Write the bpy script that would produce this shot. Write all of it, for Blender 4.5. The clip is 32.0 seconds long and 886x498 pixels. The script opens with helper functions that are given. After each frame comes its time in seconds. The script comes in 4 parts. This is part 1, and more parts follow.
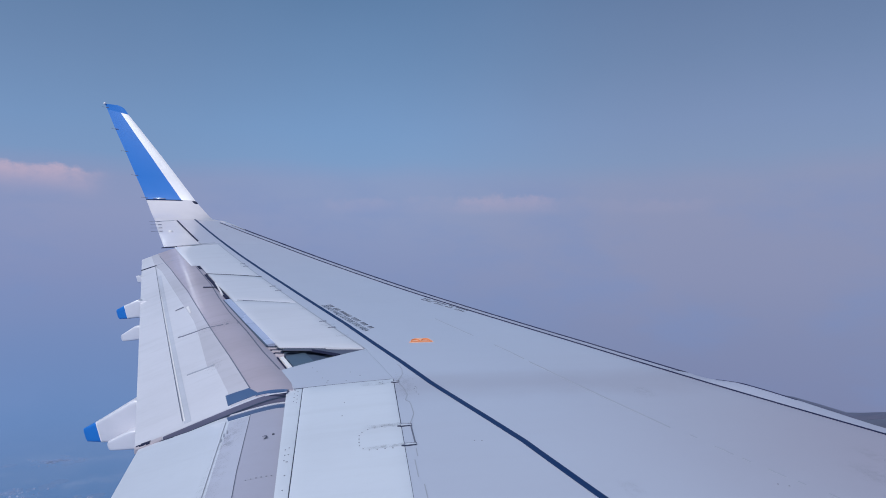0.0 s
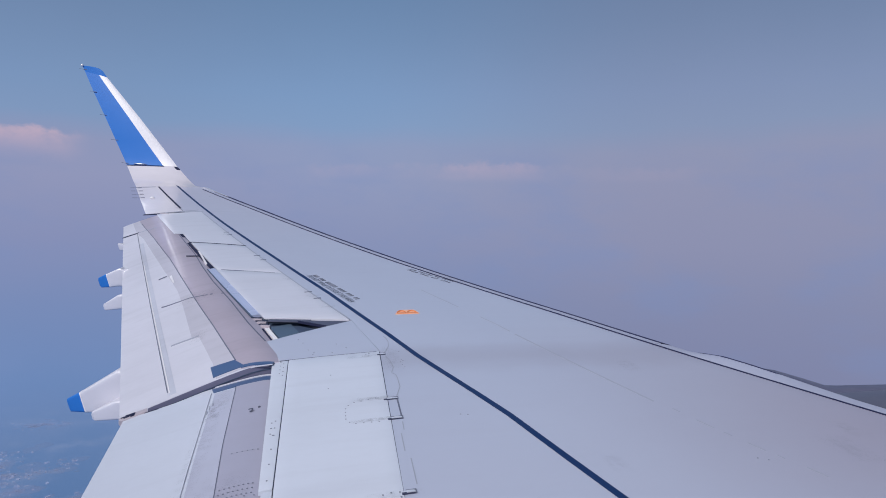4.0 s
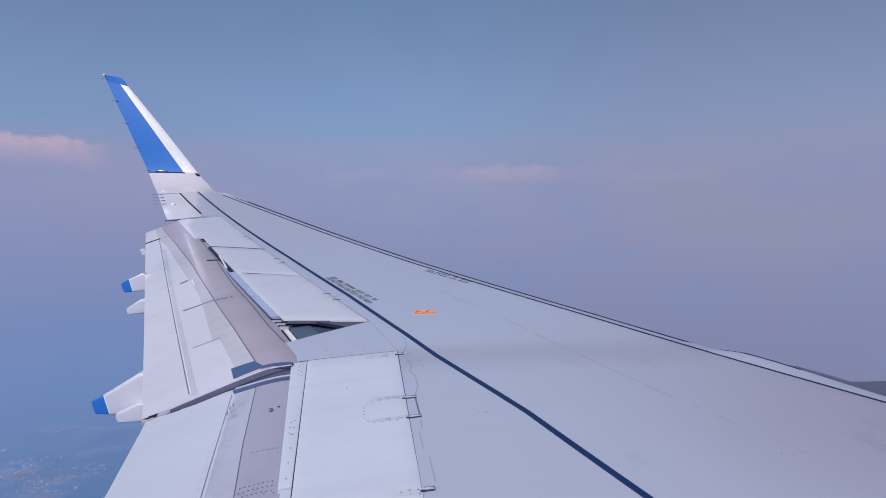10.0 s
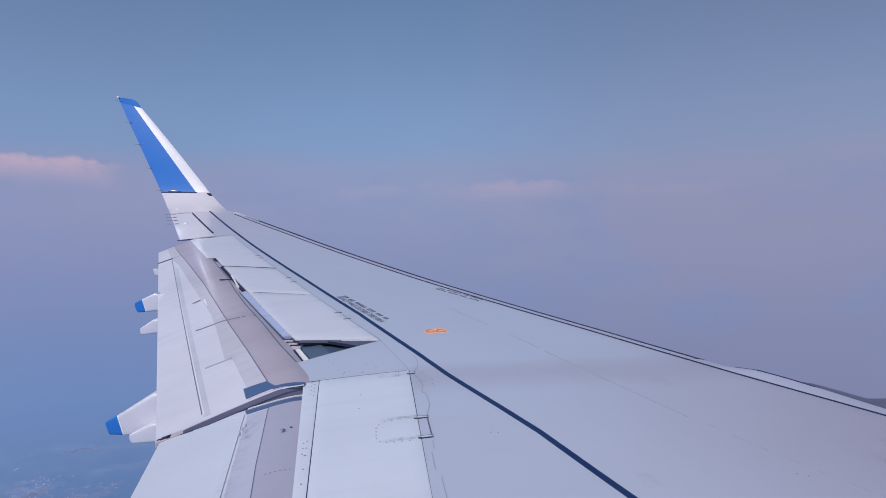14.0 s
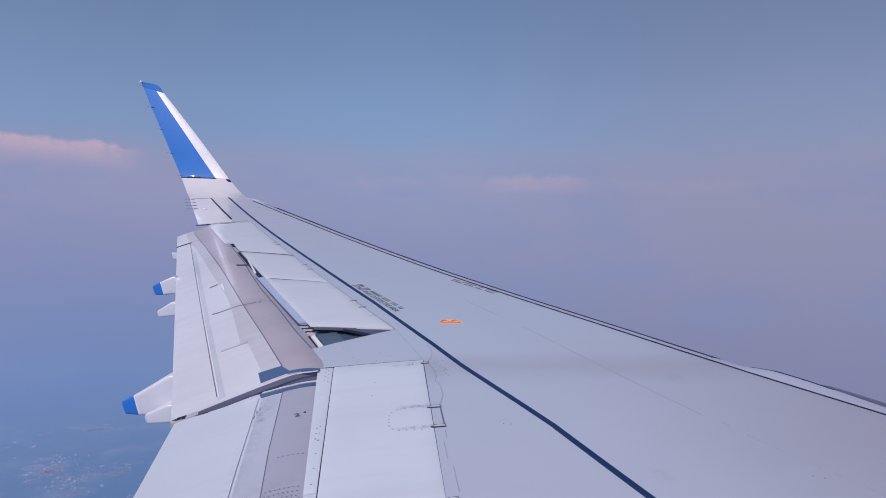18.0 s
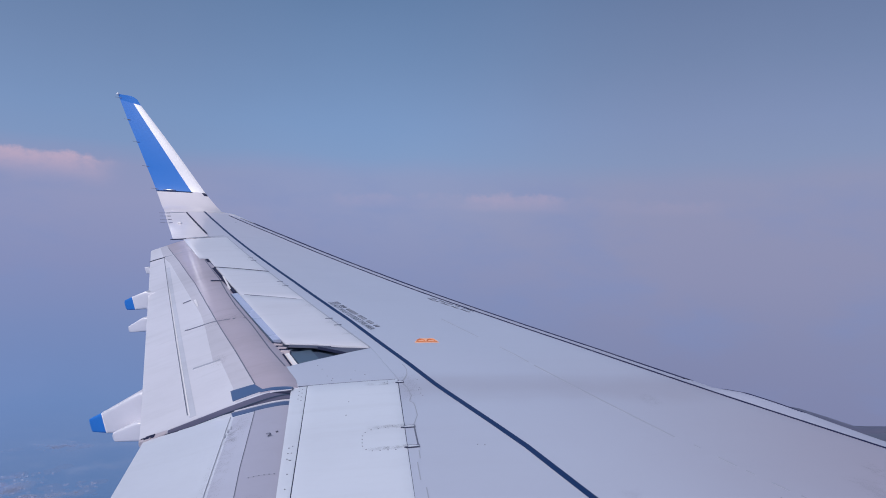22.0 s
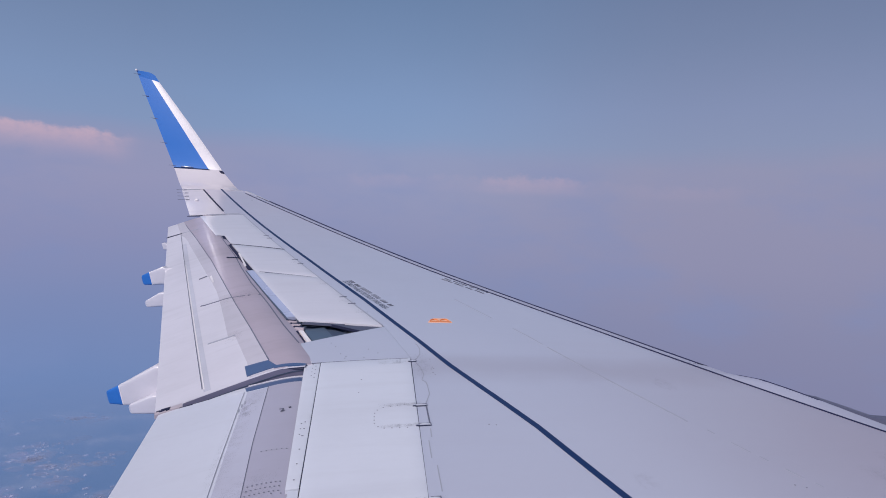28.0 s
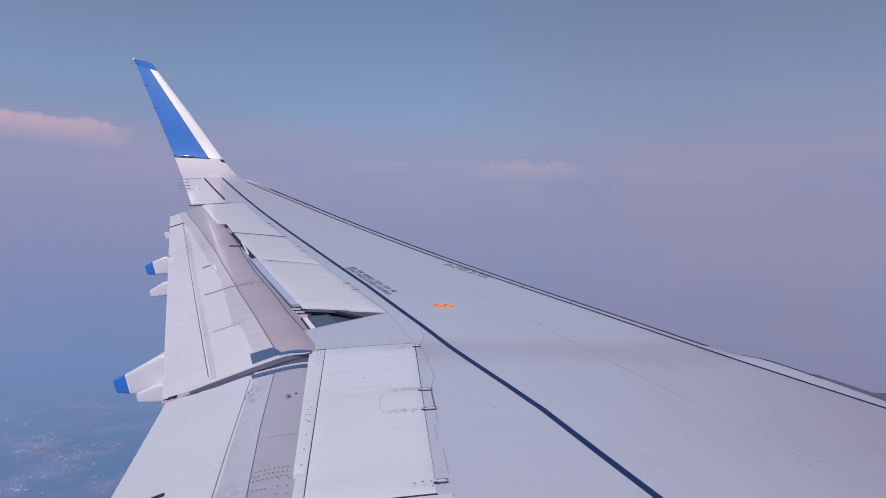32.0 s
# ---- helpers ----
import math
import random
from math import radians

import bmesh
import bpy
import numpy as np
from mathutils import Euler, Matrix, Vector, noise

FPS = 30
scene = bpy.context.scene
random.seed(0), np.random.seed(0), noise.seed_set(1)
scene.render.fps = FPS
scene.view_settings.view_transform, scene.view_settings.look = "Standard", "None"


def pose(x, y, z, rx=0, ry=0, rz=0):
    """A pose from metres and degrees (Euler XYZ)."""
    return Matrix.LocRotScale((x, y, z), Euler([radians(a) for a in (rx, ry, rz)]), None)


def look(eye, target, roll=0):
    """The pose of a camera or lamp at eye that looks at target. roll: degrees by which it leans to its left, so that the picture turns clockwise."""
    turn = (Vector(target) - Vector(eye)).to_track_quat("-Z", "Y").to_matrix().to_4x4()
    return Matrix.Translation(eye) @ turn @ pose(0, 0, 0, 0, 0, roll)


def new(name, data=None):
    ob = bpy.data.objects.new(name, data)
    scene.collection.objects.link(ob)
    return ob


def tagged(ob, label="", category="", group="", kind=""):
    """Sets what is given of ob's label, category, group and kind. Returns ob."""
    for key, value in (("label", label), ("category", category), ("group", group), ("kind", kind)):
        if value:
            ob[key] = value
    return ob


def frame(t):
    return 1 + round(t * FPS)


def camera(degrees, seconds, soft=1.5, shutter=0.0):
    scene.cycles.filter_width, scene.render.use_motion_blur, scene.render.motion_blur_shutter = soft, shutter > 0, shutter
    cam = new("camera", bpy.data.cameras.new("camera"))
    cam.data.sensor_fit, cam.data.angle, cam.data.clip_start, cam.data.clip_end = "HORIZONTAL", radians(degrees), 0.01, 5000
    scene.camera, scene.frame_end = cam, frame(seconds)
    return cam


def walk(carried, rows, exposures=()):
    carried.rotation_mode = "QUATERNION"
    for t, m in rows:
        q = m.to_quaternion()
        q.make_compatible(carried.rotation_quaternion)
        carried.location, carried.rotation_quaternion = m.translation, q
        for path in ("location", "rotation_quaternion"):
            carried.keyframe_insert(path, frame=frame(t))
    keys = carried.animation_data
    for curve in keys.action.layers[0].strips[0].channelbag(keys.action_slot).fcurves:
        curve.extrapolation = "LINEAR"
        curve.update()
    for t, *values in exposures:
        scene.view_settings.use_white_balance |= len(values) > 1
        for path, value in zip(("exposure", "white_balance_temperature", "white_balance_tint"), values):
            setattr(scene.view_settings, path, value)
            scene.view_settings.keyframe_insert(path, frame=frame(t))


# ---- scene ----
cam = camera(68.25, 32.0, soft=0.95)
# seconds, eye x y z, yaw towards the nose, pitch, lean to the left
ROWS = [
    (0, -6.4330, 1.7353, 1.4060, 9.977, 1.269, 0.494),
    (0.5, -6.4208, 1.7442, 1.3997, 9.545, 0.242, 0.161),
    (1, -6.4409, 1.7497, 1.3961, 10.556, -1.010, 2.007),
    (1.5, -6.4476, 1.7587, 1.3990, 10.033, -1.432, 1.707),
    (2, -6.4486, 1.7569, 1.4011, 9.455, -1.184, 1.527),
    (2.5, -6.4426, 1.7670, 1.3943, 9.605, -1.738, 0.295),
    (3, -6.4521, 1.7509, 1.3915, 9.625, -0.728, 1.210),
    (3.5, -6.4449, 1.7683, 1.4253, 11.015, -1.885, 1.337),
    (5.5, -6.4419, 1.7625, 1.4677, 10.415, -0.058, -0.716),
    (6, -6.4470, 1.7701, 1.4662, 9.089, -2.199, -2.050),
    (6.5, -6.4338, 1.7596, 1.4400, 8.876, -1.786, -0.763),
    (7, -6.4298, 1.7598, 1.4533, 10.285, -0.070, -1.006),
    (7.5, -6.4301, 1.7525, 1.4493, 9.829, 0.536, -1.715),
    (8, -6.4270, 1.7580, 1.4491, 9.829, -0.023, -1.441),
    (8.5, -6.4210, 1.7537, 1.4362, 8.624, -0.116, -1.838),
    (9, -6.4304, 1.7525, 1.4260, 9.352, -1.127, -1.585),
    (9.5, -6.4180, 1.7575, 1.4191, 9.448, -1.498, -1.533),
    (10, -6.4229, 1.7608, 1.4223, 9.639, -1.359, 0.083),
    (10.5, -6.4310, 1.7575, 1.4230, 10.771, -1.415, 0.579),
    (11, -6.4312, 1.7573, 1.4294, 10.315, -1.420, 0.911),
    (11.5, -6.4207, 1.7609, 1.4351, 9.504, -1.742, -0.715),
    (12, -6.4253, 1.7552, 1.4460, 10.028, -1.646, -0.604),
    (12.5, -6.4256, 1.7508, 1.4444, 8.923, -0.948, -1.027),
    (13, -6.4198, 1.7556, 1.4481, 8.611, -0.352, -1.528),
    (13.5, -6.4250, 1.7462, 1.4465, 8.678, -0.197, -1.285),
    (15.5, -6.4373, 1.7370, 1.4446, 8.799, 1.229, 2.218),
    (16, -6.4457, 1.7368, 1.4085, 8.609, 1.373, 1.797),
    (16.5, -6.4445, 1.7420, 1.4221, 8.241, -1.065, 2.229),
    (17, -6.4389, 1.7437, 1.4342, 8.326, 0.146, 2.580),
    (17.5, -6.4474, 1.7554, 1.4335, 8.258, 0.866, 3.012),
    (18, -6.4414, 1.7510, 1.4278, 7.413, -0.595, 1.196),
    (18.5, -6.4342, 1.7420, 1.4361, 7.841, -1.860, 0.053),
    (19, -6.4354, 1.7449, 1.4397, 8.442, -1.295, 1.574),
    (19.5, -6.4376, 1.7530, 1.4391, 9.241, -2.873, 1.461),
    (20, -6.4411, 1.7496, 1.4464, 9.403, -0.933, 2.057),
    (20.5, -6.4372, 1.7433, 1.4410, 9.257, -0.213, 1.692),
    (21, -6.4426, 1.7414, 1.4383, 9.487, 0.458, 2.304),
    (21.5, -6.4426, 1.7365, 1.4386, 9.975, 2.394, 2.344),
    (22, -6.4365, 1.7384, 1.4418, 9.329, 0.976, 2.002),
    (22.5, -6.4294, 1.7504, 1.4449, 9.665, 1.575, 2.231),
    (23, -6.4387, 1.7378, 1.4456, 9.514, 2.413, 1.865),
    (23.5, -6.4365, 1.7526, 1.4442, 8.997, 0.944, 1.610),
    (24, -6.4363, 1.7375, 1.4465, 8.955, 1.499, 1.740),
    (24.5, -6.4366, 1.7583, 1.4269, 8.431, -0.219, 1.808),
    (25, -6.4399, 1.7478, 1.4259, 8.235, -1.050, 2.025),
    (25.5, -6.4331, 1.7483, 1.4349, 8.164, -1.044, 2.026),
    (27.5, -6.4407, 1.7530, 1.4491, 8.236, -0.394, 2.706),
    (28, -6.4319, 1.7603, 1.4267, 8.092, -0.662, 3.000),
    (28.5, -6.4326, 1.7575, 1.4293, 8.017, -1.570, 3.053),
    (29, -6.4348, 1.7500, 1.4232, 8.169, -1.363, 3.108),
    (29.5, -6.4425, 1.7427, 1.4250, 8.382, -0.759, 3.103),
    (30, -6.4367, 1.7484, 1.4362, 8.180, -1.147, 3.002),
    (30.5, -6.4356, 1.7436, 1.4257, 8.279, -0.567, 3.012),
    (31, -6.4360, 1.7560, 1.4298, 8.271, -1.516, 2.878),
    (31.5, -6.4408, 1.7532, 1.4421, 7.888, -2.792, 2.361),
    (32, -6.4359, 1.7523, 1.4255, 7.976, -1.954, 2.101),
]


def aim(x, y, z, yaw, pitch, lean):
    """The pose of the hand-held camera: it looks outboard (+y), turned by yaw towards the nose (+x)."""
    a, p = radians(yaw), radians(pitch)
    way = Vector((math.sin(a) * math.cos(p), math.cos(a) * math.cos(p), math.sin(p)))
    eye = Vector((x, y, z))
    return look(eye, eye + way * 10, lean)


# seconds, stops, kelvin, tint of the phone's white balance
BALANCE = [
    (0, 0, 6102, 4.7), (1, 0, 6441, 6.8), (2, 0, 6576, 8.1), (3, 0, 6426, 7.8), (6, 0.06, 6710, 9.3),
    (7, 0, 6349, 9.5), (8, 0, 6215, 8.2), (9, 0, 6349, 9.5), (10, 0, 6418, 11.6), (11, 0, 6483, 12.3),
    (12, 0, 6481, 10.8), (13, 0, 6433, 10.7), (16, 0, 6258, 10.7), (17, 0, 6582, 12.5), (18, 0, 6519, 13.3),
    (19, 0, 6616, 14.9), (20, 0, 6678, 12.6), (21, 0, 6451, 11.2), (22, 0, 6323, 11.4), (23, 0, 6222, 9.5),
    (24, 0, 6385, 10.6), (25, 0, 6615, 13.5), (28, 0, 6745, 14.7), (29, 0, 6775, 14.2), (30, 0, 6792, 14.7),
    (31, 0, 6841, 14.7), (32, 0, 6841, 14.7),
]
walk(cam, [(row[0], aim(*row[1:])) for row in ROWS], BALANCE)

# ---- light: hazy daylight, sun behind the cabin and high ----
SUN_WAY = Vector((-0.45, -0.58, 0.68)).normalized()
sun = new("sun", bpy.data.lights.new("sun", "SUN"))
sun.data.energy, sun.data.angle, sun.data.color = 2.65, radians(1.2), (1.0, 0.97, 0.96)
sun.matrix_world = look(SUN_WAY * 60, (0, 0, 0))

world = bpy.data.worlds.new("sky")
scene.world = world
world.use_nodes = True
wn, wl = world.node_tree.nodes, world.node_tree.links
wn.clear()


def lin(r, g, b):
    """Linear colour from 0..255 display values."""
    return tuple(((v / 255 + 0.055) / 1.055) ** 2.4 if v > 10 else v / 255 / 12.92 for v in (r, g, b)) + (1.0,)


def sky_ramp(stops):
    """A ramp over the sine of the elevation, from -0.6 to 0.6."""
    node = wn.new("ShaderNodeValToRGB")
    ramp = node.color_ramp
    while len(ramp.elements) > 1:
        ramp.elements.remove(ramp.elements[-1])
    for i, (deg, col) in enumerate(stops):
        pos = (math.sin(radians(deg)) + 0.6) / 1.2
        el = ramp.elements[0] if i == 0 else ramp.elements.new(pos)
        el.position, el.color = pos, lin(col[0] * 1.018, col[1], col[2] * 0.980)
    return node


coord = wn.new("ShaderNodeTexCoord")
sep = wn.new("ShaderNodeSeparateXYZ")
wl.new(coord.outputs["Generated"], sep.inputs[0])
height = wn.new("ShaderNodeMapRange")
height.inputs["From Min"].default_value, height.inputs["From Max"].default_value = -0.6, 0.6
drift = wn.new("ShaderNodeTexNoise")
drift.inputs["Scale"].default_value, drift.inputs["Detail"].default_value = 3.5, 4.0
wl.new(coord.outputs["Generated"], drift.inputs["Vector"])
wobble = wn.new("ShaderNodeMath")
wobble.operation = "MULTIPLY_ADD"
wobble.inputs[1].default_value = 0.05
wl.new(drift.outputs["Fac"], wobble.inputs[0])
wl.new(sep.outputs["Z"], wobble.inputs[2])
shift = wn.new("ShaderNodeMath")
shift.operation = "SUBTRACT"
shift.inputs[1].default_value = 0.025
wl.new(wobble.outputs[0], shift.inputs[0])
wl.new(shift.outputs[0], height.inputs["Value"])
aft = sky_ramp([(-36, (68, 103, 156)), (-20, (90, 125, 179)), (-12, (107, 136, 188)), (-6, (119, 139, 187)), (-1, (132, 143, 186)),
                (4, (142, 150, 189)), (6.8, (139, 150, 189)), (8.6, (125, 151, 193)), (11, (120, 148, 191)), (16, (110, 136, 177)), (23, (95, 121, 160)), (35, (88, 115, 154))])
fore = sky_ramp([(-36, (80, 104, 150)), (-20, (108, 124, 168)), (-12, (124, 132, 170)), (-6, (130, 138, 175)), (-1, (138, 144, 179)),
                 (4, (141, 147, 181)), (7.2, (141, 149, 183)), (9.2, (132, 149, 186)), (12, (127, 145, 184)), (17, (114, 134, 172)), (23, (101, 121, 159)), (35, (92, 117, 156))])
for node in (aft, fore):
    wl.new(height.outputs[0], node.inputs[0])
along = wn.new("ShaderNodeMapRange")
along.interpolation_type = "SMOOTHSTEP"
along.inputs["From Min"].default_value, along.inputs["From Max"].default_value = -0.35, 0.62
wl.new(sep.outputs["X"], along.inputs["Value"])
haze = wn.new("ShaderNodeMix")
haze.data_type = "RGBA"
wl.new(along.outputs[0], haze.inputs["Factor"])
wl.new(aft.outputs["Color"], haze.inputs[6])
wl.new(fore.outputs["Color"], haze.inputs[7])
# brighter, bluer sky straight out from the window than towards the nose and the tail
offset = wn.new("ShaderNodeMath")
offset.operation = "SUBTRACT"
offset.inputs[1].default_value = 0.09
wl.new(sep.outputs["X"], offset.inputs[0])
distance = wn.new("ShaderNodeMath")
distance.operation = "ABSOLUTE"
wl.new(offset.outputs[0], distance.inputs[0])
outward = wn.new("ShaderNodeMapRange")
outward.interpolation_type = "SMOOTHSTEP"
outward.inputs["From Min"].default_value, outward.inputs["From Max"].default_value = 0.42, 0.0
wl.new(distance.outputs[0], outward.inputs["Value"])
climb = wn.new("ShaderNodeMapRange")
climb.interpolation_type = "SMOOTHSTEP"
climb.inputs["From Min"].default_value, climb.inputs["From Max"].default_value = -0.08, 0.22
climb.inputs["To Min"].default_value = 0.35
wl.new(sep.outputs["Z"], climb.inputs["Value"])
outward_share = wn.new("ShaderNodeMath")
outward_share.operation = "MULTIPLY"
wl.new(outward.outputs[0], outward_share.inputs[0])
wl.new(climb.outputs[0], outward_share.inputs[1])
outward_blue = wn.new("ShaderNodeMix")
outward_blue.data_type, outward_blue.blend_type, outward_blue.clamp_result = "RGBA", "MULTIPLY", False
wl.new(outward_share.outputs[0], outward_blue.inputs["Factor"])
wl.new(haze.outputs[2], outward_blue.inputs[6])
outward_blue.inputs[7].default_value = (0.99, 1.09, 1.105, 1)
patches = wn.new("ShaderNodeTexNoise")
patches.inputs["Scale"].default_value, patches.inputs["Detail"].default_value, patches.inputs["Roughness"].default_value = 4.5, 6.0, 0.55
stretch = wn.new("ShaderNodeMapping")
stretch.inputs["Scale"].default_value = (1.0, 1.0, 2.2)
wl.new(coord.outputs["Generated"], stretch.inputs[0])
wl.new(stretch.outputs[0], patches.inputs["Vector"])
bluish = wn.new("ShaderNodeMapRange")
bluish.interpolation_type = "SMOOTHSTEP"
bluish.inputs["From Min"].default_value, bluish.inputs["From Max"].default_value, bluish.inputs["To Max"].default_value = 0.44, 0.70, 0.34
wl.new(patches.outputs["Fac"], bluish.inputs["Value"])
beneath = wn.new("ShaderNodeMapRange")
beneath.interpolation_type = "SMOOTHSTEP"
beneath.inputs["From Min"].default_value, beneath.inputs["From Max"].default_value = 0.16, 0.08
wl.new(sep.outputs["Z"], beneath.inputs["Value"])
share = wn.new("ShaderNodeMath")
share.operation = "MULTIPLY"
wl.new(bluish.outputs[0], share.inputs[0])
wl.new(beneath.outputs[0], share.inputs[1])
mottled = wn.new("ShaderNodeMix")
mottled.data_type = "RGBA"
wl.new(share.outputs[0], mottled.inputs["Factor"])
wl.new(outward_blue.outputs[2], mottled.inputs[6])
mottled.inputs[7].default_value = lin(120, 142, 190)
sky = wn.new("ShaderNodeTexSky")
sky.sky_type, sky.sun_disc = "NISHITA", False
sky.sun_elevation = math.asin(SUN_WAY.z)
sky.sun_rotation = math.atan2(SUN_WAY.x, SUN_WAY.y)
sky.altitude, sky.dust_density = 1500, 3.0
dim = wn.new("ShaderNodeVectorMath")
dim.operation = "SCALE"
dim.inputs["Scale"].default_value = 0.10
wl.new(sky.outputs[0], dim.inputs[0])
upper = wn.new("ShaderNodeMapRange")
upper.interpolation_type = "SMOOTHSTEP"
upper.inputs["From Min"].default_value, upper.inputs["From Max"].default_value = 0.38, 0.75
wl.new(sep.outputs["Z"], upper.inputs["Value"])
whole = wn.new("ShaderNodeMix")
whole.data_type = "RGBA"
wl.new(upper.outputs[0], whole.inputs["Factor"])
wl.new(mottled.outputs[2], whole.inputs[6])
wl.new(dim.outputs[0], whole.inputs[7])
back = wn.new("ShaderNodeBackground")
wl.new(whole.outputs[2], back.inputs["Color"])
world_out = wn.new("ShaderNodeOutputWorld")
wl.new(back.outputs[0], world_out.inputs[0])


# ---- materials ----
def paint(name, color, rough=0.3, metal=0.0, dirt=0.12, streak=0.10, coat=0.0, bump=0.006, dirt_color=(0.25, 0.24, 0.27), spec=0.5, cloudy=1.1, coat_rough=0.08):
    """Aircraft paint: large soft stains, streaks along the airflow (x), fine grain."""
    m = bpy.data.materials.new(name)
    m.use_nodes = True
    n, k = m.node_tree.nodes, m.node_tree.links
    b = n["Principled BSDF"]
    c = n.new("ShaderNodeTexCoord")

    def noise_of(scale, detail, stretch):
        mp = n.new("ShaderNodeMapping")
        mp.inputs["Scale"].default_value = stretch
        k.new(c.outputs["Object"], mp.inputs[0])
        t = n.new("ShaderNodeTexNoise")
        t.inputs["Scale"].default_value, t.inputs["Detail"].default_value = scale, detail
        k.new(mp.outputs[0], t.inputs["Vector"])
        return t.outputs["Fac"]

    def amount(fac, lo, hi, top):
        r = n.new("ShaderNodeMapRange")
        r.inputs["From Min"].default_value, r.inputs["From Max"].default_value, r.inputs["To Max"].default_value = lo, hi, top
        k.new(fac, r.inputs["Value"])
        return r.outputs[0]

    def blend(fac, a, bcol):
        x = n.new("ShaderNodeMix")
        x.data_type = "RGBA"
        k.new(fac, x.inputs["Factor"])
        if isinstance(a, tuple):
            x.inputs[6].default_value = (*a, 1)
        else:
            k.new(a, x.inputs[6])
        x.inputs[7].default_value = (*bcol, 1)
        return x.outputs[2]

    stains = amount(noise_of(cloudy, 5, (1, 1, 1)), 0.42, 0.75, dirt)
    lines = amount(noise_of(2.2, 6, (0.35, 3.2, 1)), 0.5, 0.8, streak)
    grain = amount(noise_of(24, 4, (0.5, 1, 1)), 0.45, 0.8, dirt * 0.3)
    col = blend(grain, blend(lines, blend(stains, color, dirt_color), dirt_color), dirt_color)
    k.new(col, b.inputs["Base Color"])
    b.inputs["Metallic"].default_value = metal
    b.inputs["Specular IOR Level"].default_value = spec
    b.inputs["Coat Weight"].default_value = coat
    b.inputs["Coat Roughness"].default_value = coat_rough
    r = n.new("ShaderNodeMapRange")
    r.inputs["To Min"].default_value, r.inputs["To Max"].default_value = max(0.02, rough - 0.07), rough + 0.1
    k.new(noise_of(1.7, 4, (1, 1, 1)), r.inputs["Value"])
    k.new(r.outputs[0], b.inputs["Roughness"])
    bp = n.new("ShaderNodeBump")
    bp.inputs["Strength"].default_value, bp.inputs["Distance"].default_value = bump, 0.05
    k.new(noise_of(3.0, 3, (1, 1, 1)), bp.inputs["Height"])
    k.new(bp.outputs[0], b.inputs["Normal"])
    return m


def tone_band(m, line_y, width, share, tone, ahead=None):
    """A long soft band of another tone along the chord at one place of the span."""
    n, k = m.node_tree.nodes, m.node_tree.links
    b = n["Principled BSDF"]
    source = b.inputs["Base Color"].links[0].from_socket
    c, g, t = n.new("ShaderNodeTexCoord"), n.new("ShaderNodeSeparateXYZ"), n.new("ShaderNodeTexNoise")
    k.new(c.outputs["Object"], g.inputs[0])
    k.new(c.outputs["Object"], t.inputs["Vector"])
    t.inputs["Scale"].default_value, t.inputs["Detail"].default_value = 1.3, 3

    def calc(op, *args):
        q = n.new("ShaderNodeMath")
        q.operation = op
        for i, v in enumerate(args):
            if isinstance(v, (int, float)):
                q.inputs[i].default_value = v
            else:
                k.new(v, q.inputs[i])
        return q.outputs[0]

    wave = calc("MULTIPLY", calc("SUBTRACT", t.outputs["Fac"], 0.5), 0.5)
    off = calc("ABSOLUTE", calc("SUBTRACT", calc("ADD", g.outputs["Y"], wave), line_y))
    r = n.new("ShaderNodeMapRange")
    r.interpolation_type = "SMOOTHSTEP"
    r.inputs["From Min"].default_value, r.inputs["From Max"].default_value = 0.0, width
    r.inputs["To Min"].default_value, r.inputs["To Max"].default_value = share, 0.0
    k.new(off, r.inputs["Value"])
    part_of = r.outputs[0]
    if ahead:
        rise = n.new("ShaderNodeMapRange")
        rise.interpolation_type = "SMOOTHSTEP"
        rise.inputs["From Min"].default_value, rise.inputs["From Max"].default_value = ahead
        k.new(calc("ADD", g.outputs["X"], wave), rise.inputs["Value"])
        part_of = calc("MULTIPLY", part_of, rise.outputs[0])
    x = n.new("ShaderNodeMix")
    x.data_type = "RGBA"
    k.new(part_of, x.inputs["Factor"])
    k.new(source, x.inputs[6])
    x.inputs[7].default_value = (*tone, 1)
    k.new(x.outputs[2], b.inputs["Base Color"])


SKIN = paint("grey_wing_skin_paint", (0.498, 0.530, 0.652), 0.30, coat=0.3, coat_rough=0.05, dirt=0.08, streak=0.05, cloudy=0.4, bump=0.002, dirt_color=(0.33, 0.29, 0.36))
SLAT = paint("darkened_slat_skin_paint", (0.405, 0.425, 0.545), 0.55, spec=0.2, dirt=0.08, streak=0.04, bump=0.002)
tone_band(SKIN, 17.5, 10.5, 0.65, (0.585, 0.530, 0.605))
tone_band(SKIN, 6.40, 0.38, 0.30, (0.30, 0.27, 0.33))
tone_band(SKIN, 4.6, 3.4, 0.85, (0.345, 0.298, 0.368), (-5.6, -2.6))
SPOILER = paint("light_grey_spoiler_paint", (0.685, 0.715, 0.808), 0.32, coat=0.35, coat_rough=0.05, dirt=0.10, bump=0.003)
OUTER_SPOILER = paint("haze_warmed_spoiler_paint", (0.685, 0.682, 0.762), 0.32, coat=0.35, coat_rough=0.05, dirt=0.10, bump=0.003)
FLAP = paint("off_white_flap_paint", (0.678, 0.664, 0.74), 0.34, coat=0.12, coat_rough=0.05, dirt=0.15, streak=0.16, bump=0.003)
INNER_FLAP = paint("sky_cooled_flap_paint", (0.652, 0.675, 0.764), 0.34, coat=0.3, coat_rough=0.05, dirt=0.12, bump=0.003)
NOSE = paint("dirty_grey_flap_nose_paint", (0.45, 0.388, 0.456), 0.34, coat=0.2, coat_rough=0.06, dirt=0.3, streak=0.22, dirt_color=(0.22, 0.19, 0.21))
